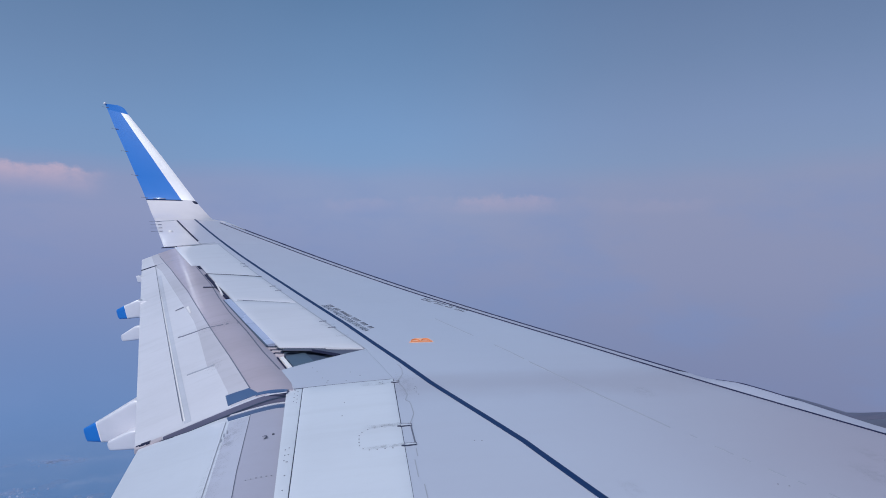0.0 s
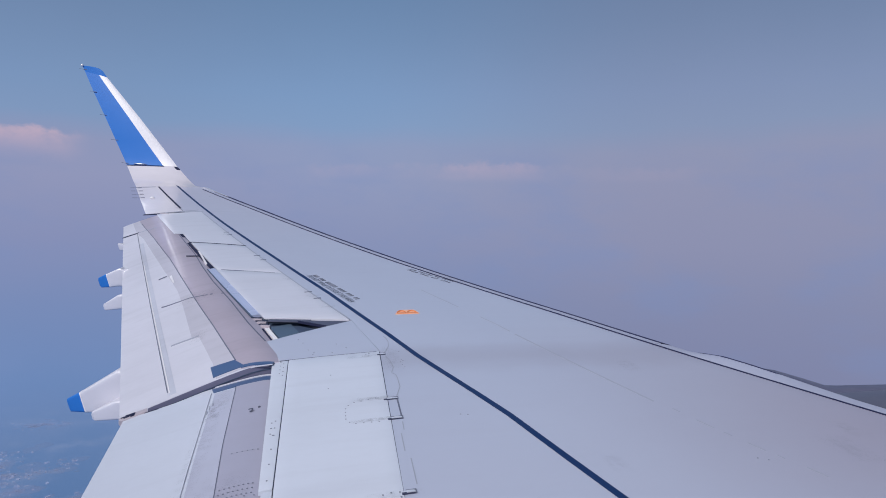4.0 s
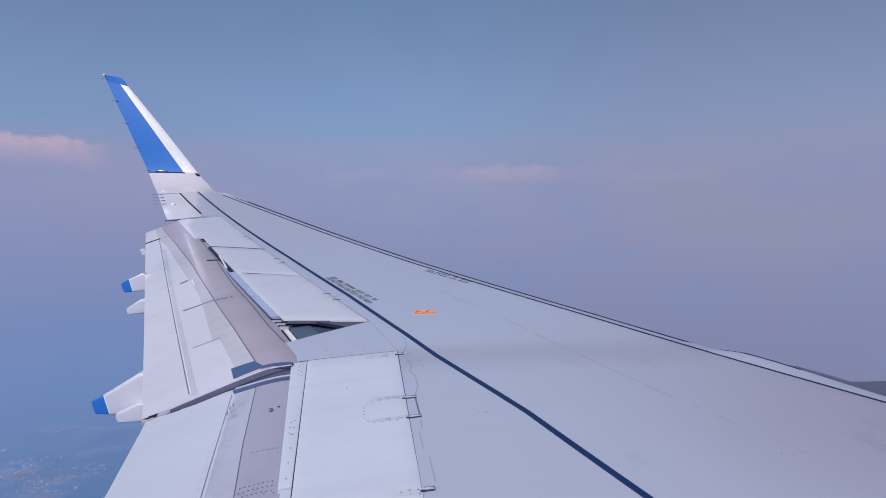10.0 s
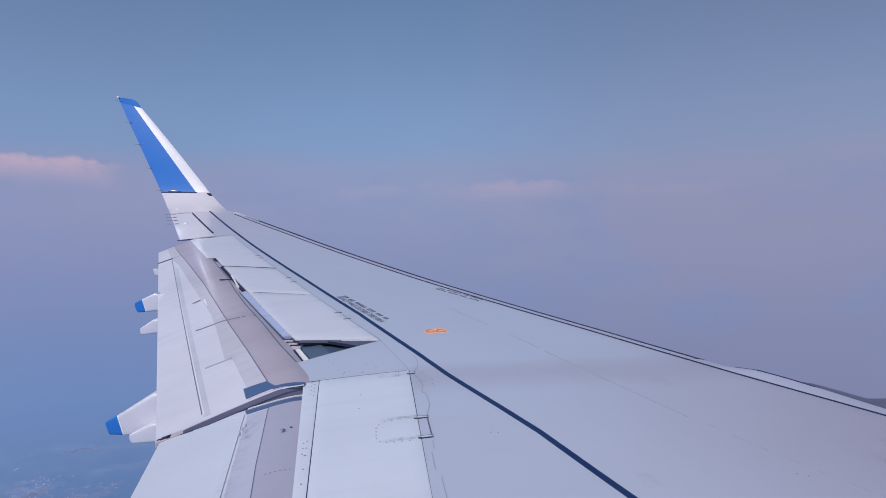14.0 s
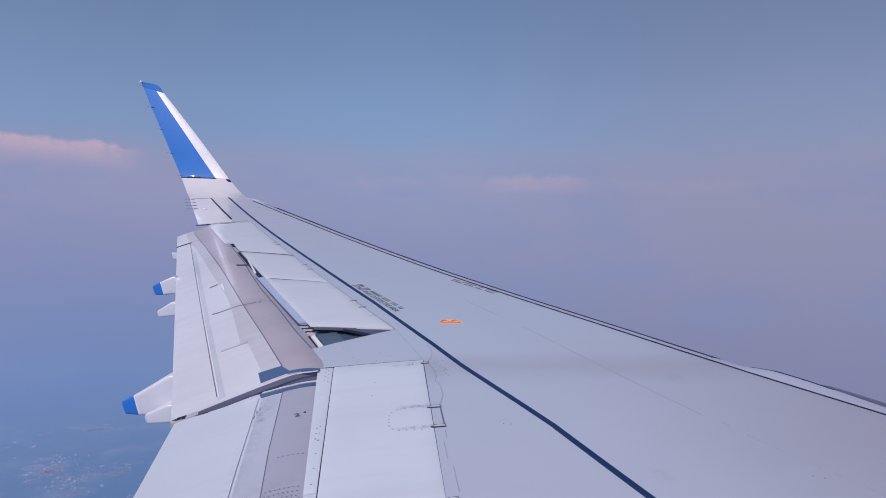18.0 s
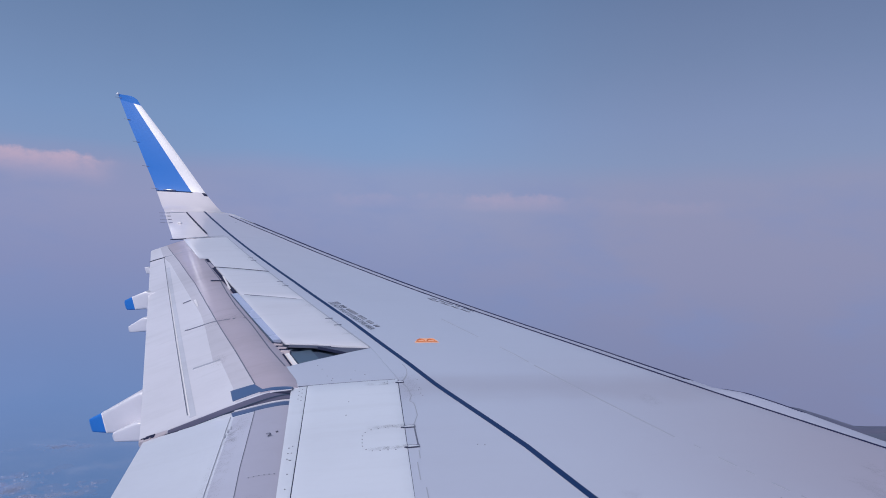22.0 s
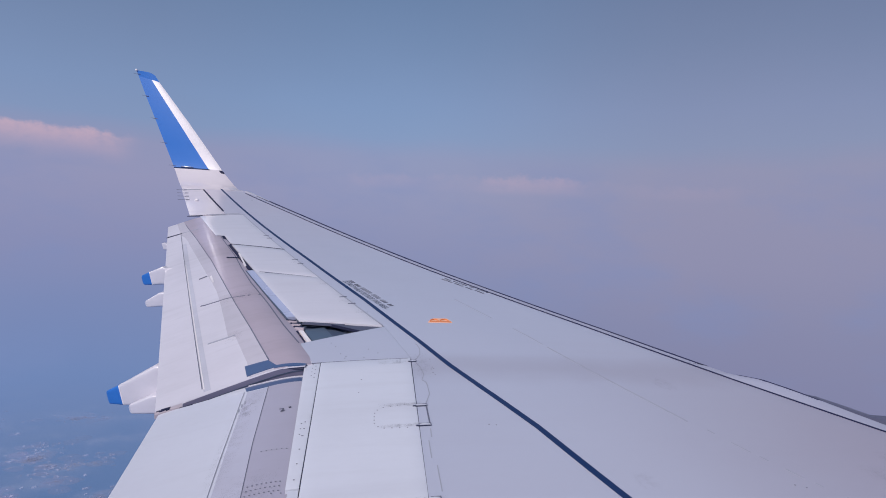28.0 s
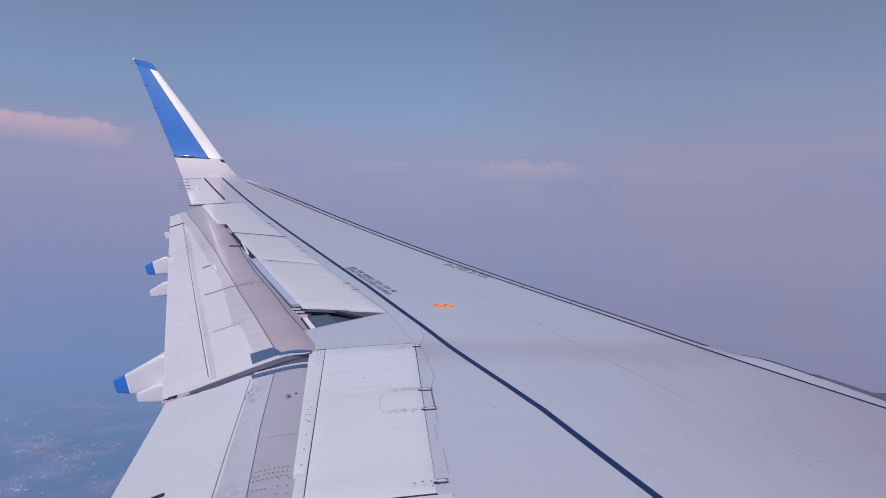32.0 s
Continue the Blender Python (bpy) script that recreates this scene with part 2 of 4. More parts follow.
INNER_NOSE = paint("lavender_grey_flap_nose_paint", (0.42, 0.412, 0.515), 0.36, coat=0.12, dirt=0.16, streak=0.16, dirt_color=(0.28, 0.25, 0.30))
INNER_STRIP = paint("pale_worn_flap_strip_paint", (0.51, 0.52, 0.63), 0.36, coat=0.12, dirt=0.25, streak=0.2, dirt_color=(0.33, 0.30, 0.36))
WHITE = paint("gloss_white_winglet_paint", (0.88, 0.84, 0.86), 0.30, coat=0.15, dirt=0.06, streak=0.05)
ROOT = paint("shaded_root_white_paint", (0.68, 0.635, 0.68), 0.3, coat=0.6, coat_rough=0.05, dirt=0.08, streak=0.06)
BLUE = paint("gloss_blue_winglet_paint", (0.027, 0.178, 0.575), 0.45, spec=0.15, coat=0.16, coat_rough=0.14, dirt=0.05, streak=0.03, dirt_color=(0.05, 0.12, 0.4))
STRIPE = paint("dark_blue_stripe_paint", (0.010, 0.033, 0.112), 0.5, spec=0.2, dirt=0.10, dirt_color=(0.08, 0.1, 0.18))
DARK = paint("dark_shade_and_sealant", (0.022, 0.026, 0.062), 0.7, spec=0.15, dirt=0.1, dirt_color=(0.10, 0.10, 0.16))
BAND = paint("pale_sealed_band", (0.56, 0.57, 0.66), 0.4, dirt=0.3, streak=0.2)
FLANGE = paint("dark_violet_cove_primer", (0.075, 0.085, 0.14), 0.45, dirt=0.25)
PINK = paint("pinkish_end_fitting_paint", (0.50, 0.44, 0.49), 0.4, dirt=0.25)
SOFT_NOSE = paint("worn_flap_nose_edge_paint", (0.575, 0.548, 0.618), 0.36, coat=0.2, dirt=0.25, streak=0.25)
AILERON = paint("glossy_off_white_aileron_paint", (0.705, 0.668, 0.725), 0.34, coat=0.10, coat_rough=0.08, dirt=0.12, bump=0.003)
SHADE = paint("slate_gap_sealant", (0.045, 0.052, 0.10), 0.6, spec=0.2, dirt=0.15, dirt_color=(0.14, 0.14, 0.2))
LINE = paint("grey_panel_sealant", (0.135, 0.145, 0.21), 0.55, dirt=0.2)
FAINT = paint("faint_panel_joint", (0.36, 0.38, 0.46), 0.45, dirt=0.2)
EDGE = paint("dark_edge_reflection_tone", (0.028, 0.034, 0.092), 0.7, spec=0.05, dirt=0.2)
GAP = paint("navy_slat_gap", (0.022, 0.026, 0.075), 0.7, spec=0.1, dirt=0.1, dirt_color=(0.06, 0.06, 0.11))
LIP = paint("reflected_sky_lip_tone", (0.47, 0.52, 0.72), 0.25, coat=0.3, dirt=0.12)
STUD = paint("grey_rivet_heads", (0.25, 0.26, 0.33), 0.5, dirt=0.2)
RIB = paint("grey_rib_primer", (0.15, 0.15, 0.235), 0.42, dirt=0.35, streak=0.3, dirt_color=(0.12, 0.11, 0.16))
BRIGHT = paint("polished_glint_metal", (0.55, 0.60, 0.72), 0.2, metal=0.85, dirt=0.1)
NAVY = paint("navy_shade_and_line_tone", (0.055, 0.08, 0.14), 0.45, dirt=0.2)
COVE = paint("cove_blue_grey_primer", (0.075, 0.115, 0.175), 0.35, coat=0.2, dirt=0.2)
PATCH = paint("blue_grey_sky_and_shade_tone", (0.062, 0.115, 0.245), 0.3, coat=0.2, dirt=0.2, dirt_color=(0.2, 0.22, 0.3))
ORANGE = paint("orange_fitting_paint", (0.78, 0.25, 0.09), 0.4, dirt=0.1, dirt_color=(0.5, 0.12, 0.05))
PALE_ORANGE = paint("worn_pale_orange_paint", (0.96, 0.50, 0.30), 0.45, dirt=0.30, streak=0.3, cloudy=9, dirt_color=(0.62, 0.50, 0.52))
INK = paint("faded_black_stencil", (0.07, 0.075, 0.115), 0.5, dirt=0.15, dirt_color=(0.4, 0.4, 0.45))
PYLON = paint("violet_grey_pylon_paint", (0.095, 0.10, 0.165), 0.4, coat=0.1, dirt=0.2)
COWL = paint("violet_grey_cowl_paint", (0.078, 0.084, 0.132), 0.4, coat=0.1, dirt=0.2)
CABIN = paint("white_fuselage_paint", (0.75, 0.75, 0.76), 0.3, coat=0.3, dirt=0.05)


# ---- shape of the wing: x to the nose, y outboard, z up ----
DIHEDRAL, FLEX = math.tan(radians(5.1)), 1.0315


def zs(y):
    """Height of the wing's crest along the span: dihedral and the bend in flight."""
    return (y - 1.98) * DIHEDRAL + FLEX * (y / 17) ** 2


def le(y):
    """The leading edge."""
    return -0.10 - 0.52 * y + float(np.interp(y, (6.3, 7.5, 9.0, 10.0, 12.0, 14.0, 17.0), (0.0, 0.04, 0.035, 0.035, 0.075, 0.12, 0.10)))


def te(y):
    return -6.95 if y < 6.4 else -6.95 - (y - 6.4) * 0.31


def top(x, y):
    """The upper surface: a tight nose, a level middle and a gentle fall to the rear."""
    front, c = 0.40 - 0.555 * y, le(y) - te(y)
    u = max((le(y) - x) / c, 0.0)
    if u < 0.12:
        return zs(y) - 0.014 * c * (1 - math.sqrt(max(0.0, 1 - ((0.12 - u) / 0.12) ** 2)))
    v = ((front - x) / (front - te(y)) - 0.38) / 0.62
    return zs(y) - 0.035 * (front - te(y)) * max(0.0, v) ** 2


def spoiler_end(y):
    """The spoilers' trailing edge, under which the flaps come out."""
    return -6.68 if y < 6.63 else -6.46 - (y - 6.63) * 0.348


def flap_top(x, y):
    """The upper surface of the lowered flaps: level where they come out, then bent down."""
    if y > 6.57:
        d, start, fall = -6.70 - (y - 6.6) * 0.314 - x, 0.088 - (y - 6.6) * 0.005, 0.42
    else:
        d, start, fall = -6.70 - x, 0.166, 0.30
    return zs(y) - start - fall * (math.sqrt(d * d + 0.0225) - 0.15)


# ---- mesh helpers ----
def finish(name, bm, material, parent=None, label="", smooth=40):
    bmesh.ops.recalc_face_normals(bm, faces=bm.faces)
    me = bpy.data.meshes.new(name)
    bm.to_mesh(me)
    bm.free()
    for mat in material if isinstance(material, (list, tuple)) else (material,):
        me.materials.append(mat)
    me.shade_smooth()
    me.set_sharp_from_angle(angle=radians(smooth))
    ob = new(name, me)
    ob.parent = parent
    if label:
        ob["label"] = label
    return ob


part = finish


def thing(name, label, category, at=(0, 0, 0), group="", kind=""):
    ob = new(name)
    ob.location = at
    return tagged(ob, label, category, group, kind)


def grid_solid(bm, points, under):
    """A solid sheet: a grid of points on top, and under(i, j, p) below it."""
    nr, nc = len(points), len(points[0])
    up = [[bm.verts.new(p) for p in row] for row in points]
    dn = [[bm.verts.new(under(i, j, points[i][j])) for j in range(nc)] for i in range(nr)]
    for i in range(nr - 1):
        for j in range(nc - 1):
            bm.faces.new((up[i][j], up[i + 1][j], up[i + 1][j + 1], up[i][j + 1]))
            bm.faces.new((dn[i][j], dn[i][j + 1], dn[i + 1][j + 1], dn[i + 1][j]))
    for i in range(nr - 1):
        for j in (0, nc - 1):
            bm.faces.new((up[i][j], up[i + 1][j], dn[i + 1][j], dn[i][j]))
    for j in range(nc - 1):
        for i in (0, nr - 1):
            bm.faces.new((up[i][j], up[i][j + 1], dn[i][j + 1], dn[i][j]))


def steps(n, edge=0.0):
    """n even steps from 0 to 1, with a narrow one at either end for a rounded edge."""
    s = [i / n for i in range(n + 1)]
    return sorted(set(s + [edge, 1 - edge])) if edge else s


def sheet(name, surface, stations, material, parent, thick=0.02, thick_end=None, lift=0.0, nx=10, dy=0.35, label="", round_edge=0.0, bow=None):
    """A sheet on a surface. stations: (inboard to outboard) pairs of plan points, front and rear: (xf, yf, xr, yr)."""
    rows = []
    for a, b in zip(stations, stations[1:]):
        n = max(1, round(max(abs(b[1] - a[1]), abs(b[3] - a[3])) / dy))
        for s in range(n):
            rows.append([p + (q - p) * s / n for p, q in zip(a, b)])
    rows.append(list(stations[-1]))
    if round_edge:
        span = max(0.05, rows[-1][1] - rows[0][1])
        e = min(0.3, 0.012 / span)
        first = [p + (q - p) * e for p, q in zip(rows[0], rows[-1])]
        last = [p + (q - p) * (1 - e) for p, q in zip(rows[0], rows[-1])]
        if len(stations) == 2:
            rows = [rows[0], first] + rows[1:-1] + [last, rows[-1]]
    pts = []
    for i, (xf, yf, xr, yr) in enumerate(rows):
        line = []
        chord = max(0.02, abs(xf - xr))
        us = steps(nx, min(0.3, 0.012 / chord)) if round_edge else steps(nx)
        for j, u in enumerate(us):
            x, y = xf + (xr - xf) * u, yf + (yr - yf) * u
            z = surface(x, y) + lift + (bow(u, i / (len(rows) - 1)) if bow else 0)
            if round_edge and (i in (0, len(rows) - 1) or j in (0, len(us) - 1)):
                z -= round_edge
            line.append((x, y, z))
        pts.append(line)
    bm = bmesh.new()
    nc = len(pts[0])
    tail = thick if thick_end is None else thick_end
    grid_solid(bm, pts, lambda i, j, p: (p[0], p[1], p[2] - (thick + (tail - thick) * j / (nc - 1))))
    return part(name, bm, material, parent, label)


def ribbon(name, surface, points, width, material, parent, lift=0.003, thick=0.006, step=0.25, label="", taper=None):
    """A narrow strip that follows a surface through plan points."""
    line = []
    for a, b in zip(points, points[1:]):
        n = max(1, round(math.dist(a, b) / step))
        line += [(a[0] + (b[0] - a[0]) * s / n, a[1] + (b[1] - a[1]) * s / n) for s in range(n)]
    line.append(points[-1])
    pts = []
    for i, (x, y) in enumerate(line):
        p, q = line[max(0, i - 1)], line[min(len(line) - 1, i + 1)]
        d = Vector((q[0] - p[0], q[1] - p[1])).normalized()
        w = (width if taper is None else width + (taper - width) * i / (len(line) - 1)) / 2
        row = []
        for s in (-1, 1):
            xx, yy = x - d.y * w * s, y + d.x * w * s
            row.append((xx, yy, surface(xx, yy) + lift))
        pts.append(row)
    bm = bmesh.new()
    grid_solid(bm, pts, lambda i, j, p: (p[0], p[1], p[2] - thick))
    return part(name, bm, material, parent, label)


def loft(name, rings, material, parent, label="", caps=True, smooth=40):
    """A closed skin over rings with the same number of points."""
    bm = bmesh.new()
    vs = [[bm.verts.new(p) for p in ring] for ring in rings]
    n = len(vs[0])
    for a, b in zip(vs, vs[1:]):
        for j in range(n):
            bm.faces.new((a[j], a[(j + 1) % n], b[(j + 1) % n], b[j]))
    if caps:
        bm.faces.new(vs[0])
        bm.faces.new(vs[-1])
    return part(name, bm, material, parent, label, smooth)


def stud(name, radius, rise):
    bm = bmesh.new()
    bmesh.ops.create_cone(bm, cap_ends=True, segments=8, radius1=radius, radius2=radius * 0.8, depth=rise)
    me = bpy.data.meshes.new(name)
    bm.to_mesh(me)
    bm.free()
    me.materials.append(STUD)
    return me


# ---- the fuselage side behind the camera, with the window's opening ----
HULL_R, HULL_Z, EYE_X, EYE_Z = 1.93, 1.12, -6.43, 1.42
fus = thing("fuselage", "white painted metal fuselage side with an open cabin window", "fuselage", kind="structure")
bm = bmesh.new()
WINDOW = (-6.58, -6.215, 0.10)
xs = [-16, -12, -9, -7.5, WINDOW[0], WINDOW[1], -5, -3, 0, 3, 6]
mid = math.atan2(EYE_Z - HULL_Z, 1.76)
turns = [mid - WINDOW[2], mid + WINDOW[2]] + [mid + WINDOW[2] + (math.tau - 2 * WINDOW[2]) * i / 30 for i in range(1, 30)]
rings = [[bm.verts.new((x, HULL_R * math.cos(a), HULL_Z + HULL_R * math.sin(a))) for a in turns] for x in xs]
for i in range(len(xs) - 1):
    for j in range(len(turns)):
        if xs[i] == WINDOW[0] and j == 0:
            continue
        bm.faces.new((rings[i][j], rings[i + 1][j], rings[i + 1][(j + 1) % len(turns)], rings[i][(j + 1) % len(turns)]))
bm.faces.new(rings[0])
bm.faces.new(rings[-1])
part("hull_skin", bm, CABIN, fus)


def window_ring(grow, radius):
    """A rounded rectangle round the window's opening, laid on the hull at a radius."""
    half_x, half_a, corner = (WINDOW[1] - WINDOW[0]) / 2 + grow, WINDOW[2] * HULL_R + grow, 0.06 + grow
    ring = []
    for sx, sz, start in ((1, 1, 0), (-1, 1, 90), (-1, -1, 180), (1, -1, 270)):
        for i in range(6):
            a = radians(start + 18 * i)
            u, v = sx * (half_x - corner) + corner * math.cos(a), sz * (half_a - corner) + corner * math.sin(a)
            t = mid + v / HULL_R
            ring.append(((WINDOW[0] + WINDOW[1]) / 2 + u, radius * math.cos(t), HULL_Z + radius * math.sin(t)))
    return ring


frame_rings = [window_ring(-0.004, HULL_R - 0.035), window_ring(-0.004, HULL_R + 0.006), window_ring(0.03, HULL_R + 0.006), window_ring(0.03, HULL_R - 0.035)]
loft("window_frame", frame_rings + frame_rings[:1], CABIN, fus, "white rounded cabin window frame", caps=False)

# ---- the wing ----
wing = thing("aircraft_wing", "grey airliner wing with lowered flaps and a blue winglet", "wing", (-5.0, 1.9, 0.0))
wing.location = (0, 0, 0)


def hinge(y):
    if y < 6.65:
        return -5.935 - (6.65 - y) * 0.042
    return -5.935 - (y - 6.65) * 0.204 if y < 7.46 else -6.10 - (y - 7.46) * 0.356


def slat_end(y):
    return le(y) - 0.22


def ail_hinge(y):
    return -8.60 - (y - 13.7) * 0.36


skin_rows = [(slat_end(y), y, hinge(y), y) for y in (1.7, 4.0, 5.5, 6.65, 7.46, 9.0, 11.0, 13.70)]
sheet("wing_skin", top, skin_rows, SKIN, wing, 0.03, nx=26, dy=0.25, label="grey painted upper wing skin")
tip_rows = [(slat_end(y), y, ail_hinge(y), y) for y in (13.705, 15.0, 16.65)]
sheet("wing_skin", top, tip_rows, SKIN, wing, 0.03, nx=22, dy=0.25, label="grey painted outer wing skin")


def low(x, y):
    """The lower skin."""
    c = le(y) - te(y)
    u = min(1.0, max(0.0, (le(y) - x) / c))
    return zs(y) - 0.03 * c - c * 0.085 * math.sqrt(max(0.0, 1 - ((u - 0.4) / 0.62) ** 2))


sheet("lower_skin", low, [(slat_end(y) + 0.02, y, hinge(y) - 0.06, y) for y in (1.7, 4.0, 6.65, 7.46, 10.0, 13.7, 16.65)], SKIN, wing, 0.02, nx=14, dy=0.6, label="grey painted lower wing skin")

# the wells under the spoilers, as sheets with the shade put into their colour
sheet("spoiler_well", top, [(hinge(y) + 0.10, y, spoiler_end(y) + 0.06, y) for y in (6.64, 7.46, 9, 11, 13.72)], NAVY, wing, 0.02, lift=-0.07, nx=6, label="spoiler well sheet coloured as in shade")
sheet("spoiler_well", top, [(-5.90, y, -6.62, y) for y in (1.7, 4, 6.62)], DARK, wing, 0.02, lift=-0.07, nx=6, label="inboard spoiler well sheet coloured as in shade")

# slats: nose profile as chord fraction and drop
SLATS = ((1.75, 5.05), (5.10, 6.61), (6.63, 9.05), (9.06, 11.5), (11.51, 14.0), (14.01, 16.35))


def slat_lift(y):
    """How far the slat beside the engine stands above the skin behind it."""
    return 0.0 if y > 6.62 else float(np.interp(y, (1.7, 5.4, 5.68, 5.84, 6.02, 6.2, 6.34, 6.42), (0.010, 0.010, 0.023, 0.032, 0.040, 0.040, 0.018, 0.0)))


def slat_top(x, y):
    f = min(1.0, max(0.0, (x - slat_end(y)) / 0.18))
    return top(x, y) + 0.003 + slat_lift(y) * f * (1.35 - 0.35 * f)


for a, b in SLATS:
    n = max(2, round((b - a) / 0.08))
    rings = []
    for i in range(n + 1):
        y = a + (b - a) * i / n
        xe, xn = slat_end(y) + 0.010, le(y)
        ring = [(xe + (xn - xe) * (1 - (1 - k / 12) ** 1.6), y, slat_top(xe + (xn - xe) * (1 - (1 - k / 12) ** 1.6), y)) for k in range(13)]
        zn = ring[-1][2]
        ring += [(xn + 0.012, y, zn - 0.03), (xn + 0.008, y, zn - 0.07), (xn - 0.04, y, zn - 0.13), (xe, y, zn - 0.14)]
        rings.append(ring[::-1])
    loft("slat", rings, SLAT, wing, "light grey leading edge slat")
    first, last, wide = (a, min(b, 16.08), 0.100) if a > 6.62 else (5.84, 6.38, 0.040)
    if a < 5:
        continue
    line = [first + (last - first) * i / 20 for i in range(21)]
    sheet("leading_edge_strip", slat_top, [(le(y) + 0.004, y, le(y) - wide - 0.5 * slat_lift(y), y) for y in line], EDGE, wing, 0.008, lift=0.003, nx=6, label="dark strip for the reflection along the leading edge")
ribbon("slat_gap", top, [(slat_end(1.75 + i * 0.365), 1.75 + i * 0.365) for i in range(41)], 0.018, GAP, wing, lift=0.005, label="dark gap behind the slats", taper=0.023)
sheet("tip_nose", top, [(le(16.36), 16.36, slat_end(16.36), 16.36), (le(16.66), 16.66, slat_end(16.66), 16.66)], SKIN, wing, 0.06, nx=8)

# fixed panels between the spoilers
sheet("fixed_panel", top, [(-5.9375, 6.655, -6.715, 6.632), (-6.1005, 7.452, -6.785, 7.10)], SKIN, wing, 0.035, nx=8, dy=0.1, label="grey fixed trailing panel", round_edge=0.001)
sheet("fixed_panel", top, [(-5.93, 1.7, -6.70, 1.7), (-5.955, 4.597, -6.70, 4.597)], SPOILER, wing, 0.04, nx=8, lift=0.005, label="light grey inboard fixed panel", round_edge=0.003)
# spoilers
spoiler_plan = (((-6.022, 4.614, -6.610, 4.614), (-5.942, 6.646, -6.601, 6.642)),
                ((-6.120, 7.475, -6.850, 7.715), (hinge(9.32) - 0.012, 9.32, spoiler_end(9.63), 9.63)),
                ((hinge(9.335) - 0.012, 9.335, spoiler_end(9.645), 9.645), (hinge(10.88) - 0.012, 10.88, spoiler_end(11.28), 11.28)),
                ((hinge(10.90) - 0.012, 10.90, spoiler_end(11.30), 11.30), (hinge(11.55) - 0.012, 11.55, spoiler_end(11.92), 11.92),
                 (hinge(11.57) - 0.012, 11.57, -8.424, 11.935), (hinge(13.69) - 0.012, 13.69, -9.03, 13.60)))
spoilers = []
for i, plan in enumerate(spoiler_plan):
    ob = sheet("spoiler", top, plan, SPOILER if i == 0 else OUTER_SPOILER, wing, 0.045 if i == 0 else 0.02, 0.012, lift=0.004, nx=8, dy=0.2, label="light grey spoiler panel", round_edge=0.003)
    spoilers.append(ob)
    if i:
        a, b = plan[0], plan[-1]
        wall = [(a[2] + 0.02, a[3]), (b[2] + 0.02, b[3])]
        ribbon("under_spoiler_shade", top, wall, 0.02, NAVY, ob, lift=-0.012, thick=0.05, label="dark strip for the shade under the spoiler's edge")
# the trailing strip of the inner spoiler, with its groove
sheet("spoiler_strip", top, [(-6.615, 4.905, -6.678, 4.90), (-6.606, 6.632, -6.717, 6.628)], SPOILER, spoilers[0], 0.02, lift=0.003, nx=3, label="riveted trailing strip", round_edge=0.002)
ribbon("groove", top, [(-6.6125, 4.91), (-6.6035, 6.63)], 0.004, SHADE, spoilers[0], lift=-0.002, label="dark groove")
sheet("spoiler_strip", top, [(-6.60, 1.75, -6.655, 1.75), (-6.615, 4.89, -6.665, 4.89)], SPOILER, spoilers[0], 0.02, lift=0.001, nx=3, label="trailing strip", round_edge=0.002)
ribbon("hinge_gap", top, [(-6.022, 4.61), (-5.938, 6.635)], 0.009, SHADE, spoilers[0], lift=-0.001, label="dark hinge gap")
ribbon("end_gap", top, [(-6.02, 4.6055), (-6.61, 4.6055)], 0.009, DARK, spoilers[0], lift=0.002, label="dark end gap")
ribbon("end_gap", top, [(-5.96, 6.638), (-6.71, 6.634)], 0.007, SHADE, spoilers[0], lift=0.004, label="end joint")
SEALANT = (((-5.875, 6.975), (-5.862, 6.939), (-5.852, 6.85), (-5.861, 6.738), (-5.889, 6.646), (-5.925, 6.582)), ((-5.908, 6.545), (-5.885, 6.45), (-5.875, 6.30), (-5.898, 6.21)),
           ((-5.898, 6.20), (-5.876, 6.165), (-5.872, 6.10), (-5.874, 5.95), (-5.894, 5.877), (-5.915, 5.80)),
           ((-5.926, 5.44), (-5.931, 5.34)), ((-5.952, 5.296), (-5.959, 5.10)), ((-5.940, 5.014), (-5.948, 4.766)), ((-5.953, 4.60), (-5.965, 4.40)))
for line in SEALANT:
    ribbon("edge_line", top, line, 0.0055, FAINT, spoilers[0], lift=0.002, step=0.04, label="thin wavy sealant line")
ribbon("edge_line", top, [(-5.922, 5.50), (-5.916, 5.77)], 0.009, LINE, spoilers[0], lift=0.002, label="sealant line ahead of the hinge")
for y, x0, x1 in ((5.495, -5.995, -5.918), (5.775, -5.990, -5.912), (4.705, -6.018, -5.962), (6.578, -5.955, -5.905)):
    bm = bmesh.new()
    pts = [[(x0 + (x1 - x0) * u, y + e * 0.010, top(x0 + (x1 - x0) * u, y) + 0.005 + 0.003 * math.sin(math.pi * u)) for e in (-1, 1)] for u in (0, 0.2, 0.5, 0.8, 1)]
    grid_solid(bm, pts, lambda i, j, p: (p[0], p[1], p[2] - 0.014))
    part("hinge_cover", bm, SPOILER, spoilers[0], "small raised hinge cover")
    ribbon("hinge_slot", top, [(x0, y - 0.014), (x1, y - 0.014)], 0.005, SHADE, spoilers[0], lift=0.006, label="dark hinge slot")
    ribbon("hinge_slot", top, [(x0 + 0.01, y + 0.013), (x1, y + 0.013)], 0.005, LINE, spoilers[0], lift=0.006, label="dark hinge slot")
    ribbon("hinge_slot", top, [(x1, y - 0.017), (x1, y + 0.015)], 0.006, LINE, spoilers[0], lift=0.006, label="dark hinge slot")
    ribbon("hinge_bolt", top, [(x0 - 0.010, y - 0.014), (x0 + 0.012, y - 0.014)], 0.012, SHADE, spoilers[0], lift=0.008, label="dark hinge bolt")
dot = stud("rivet", 0.006, 0.003)
small_dot = stud("rivet", 0.0046, 0.003)


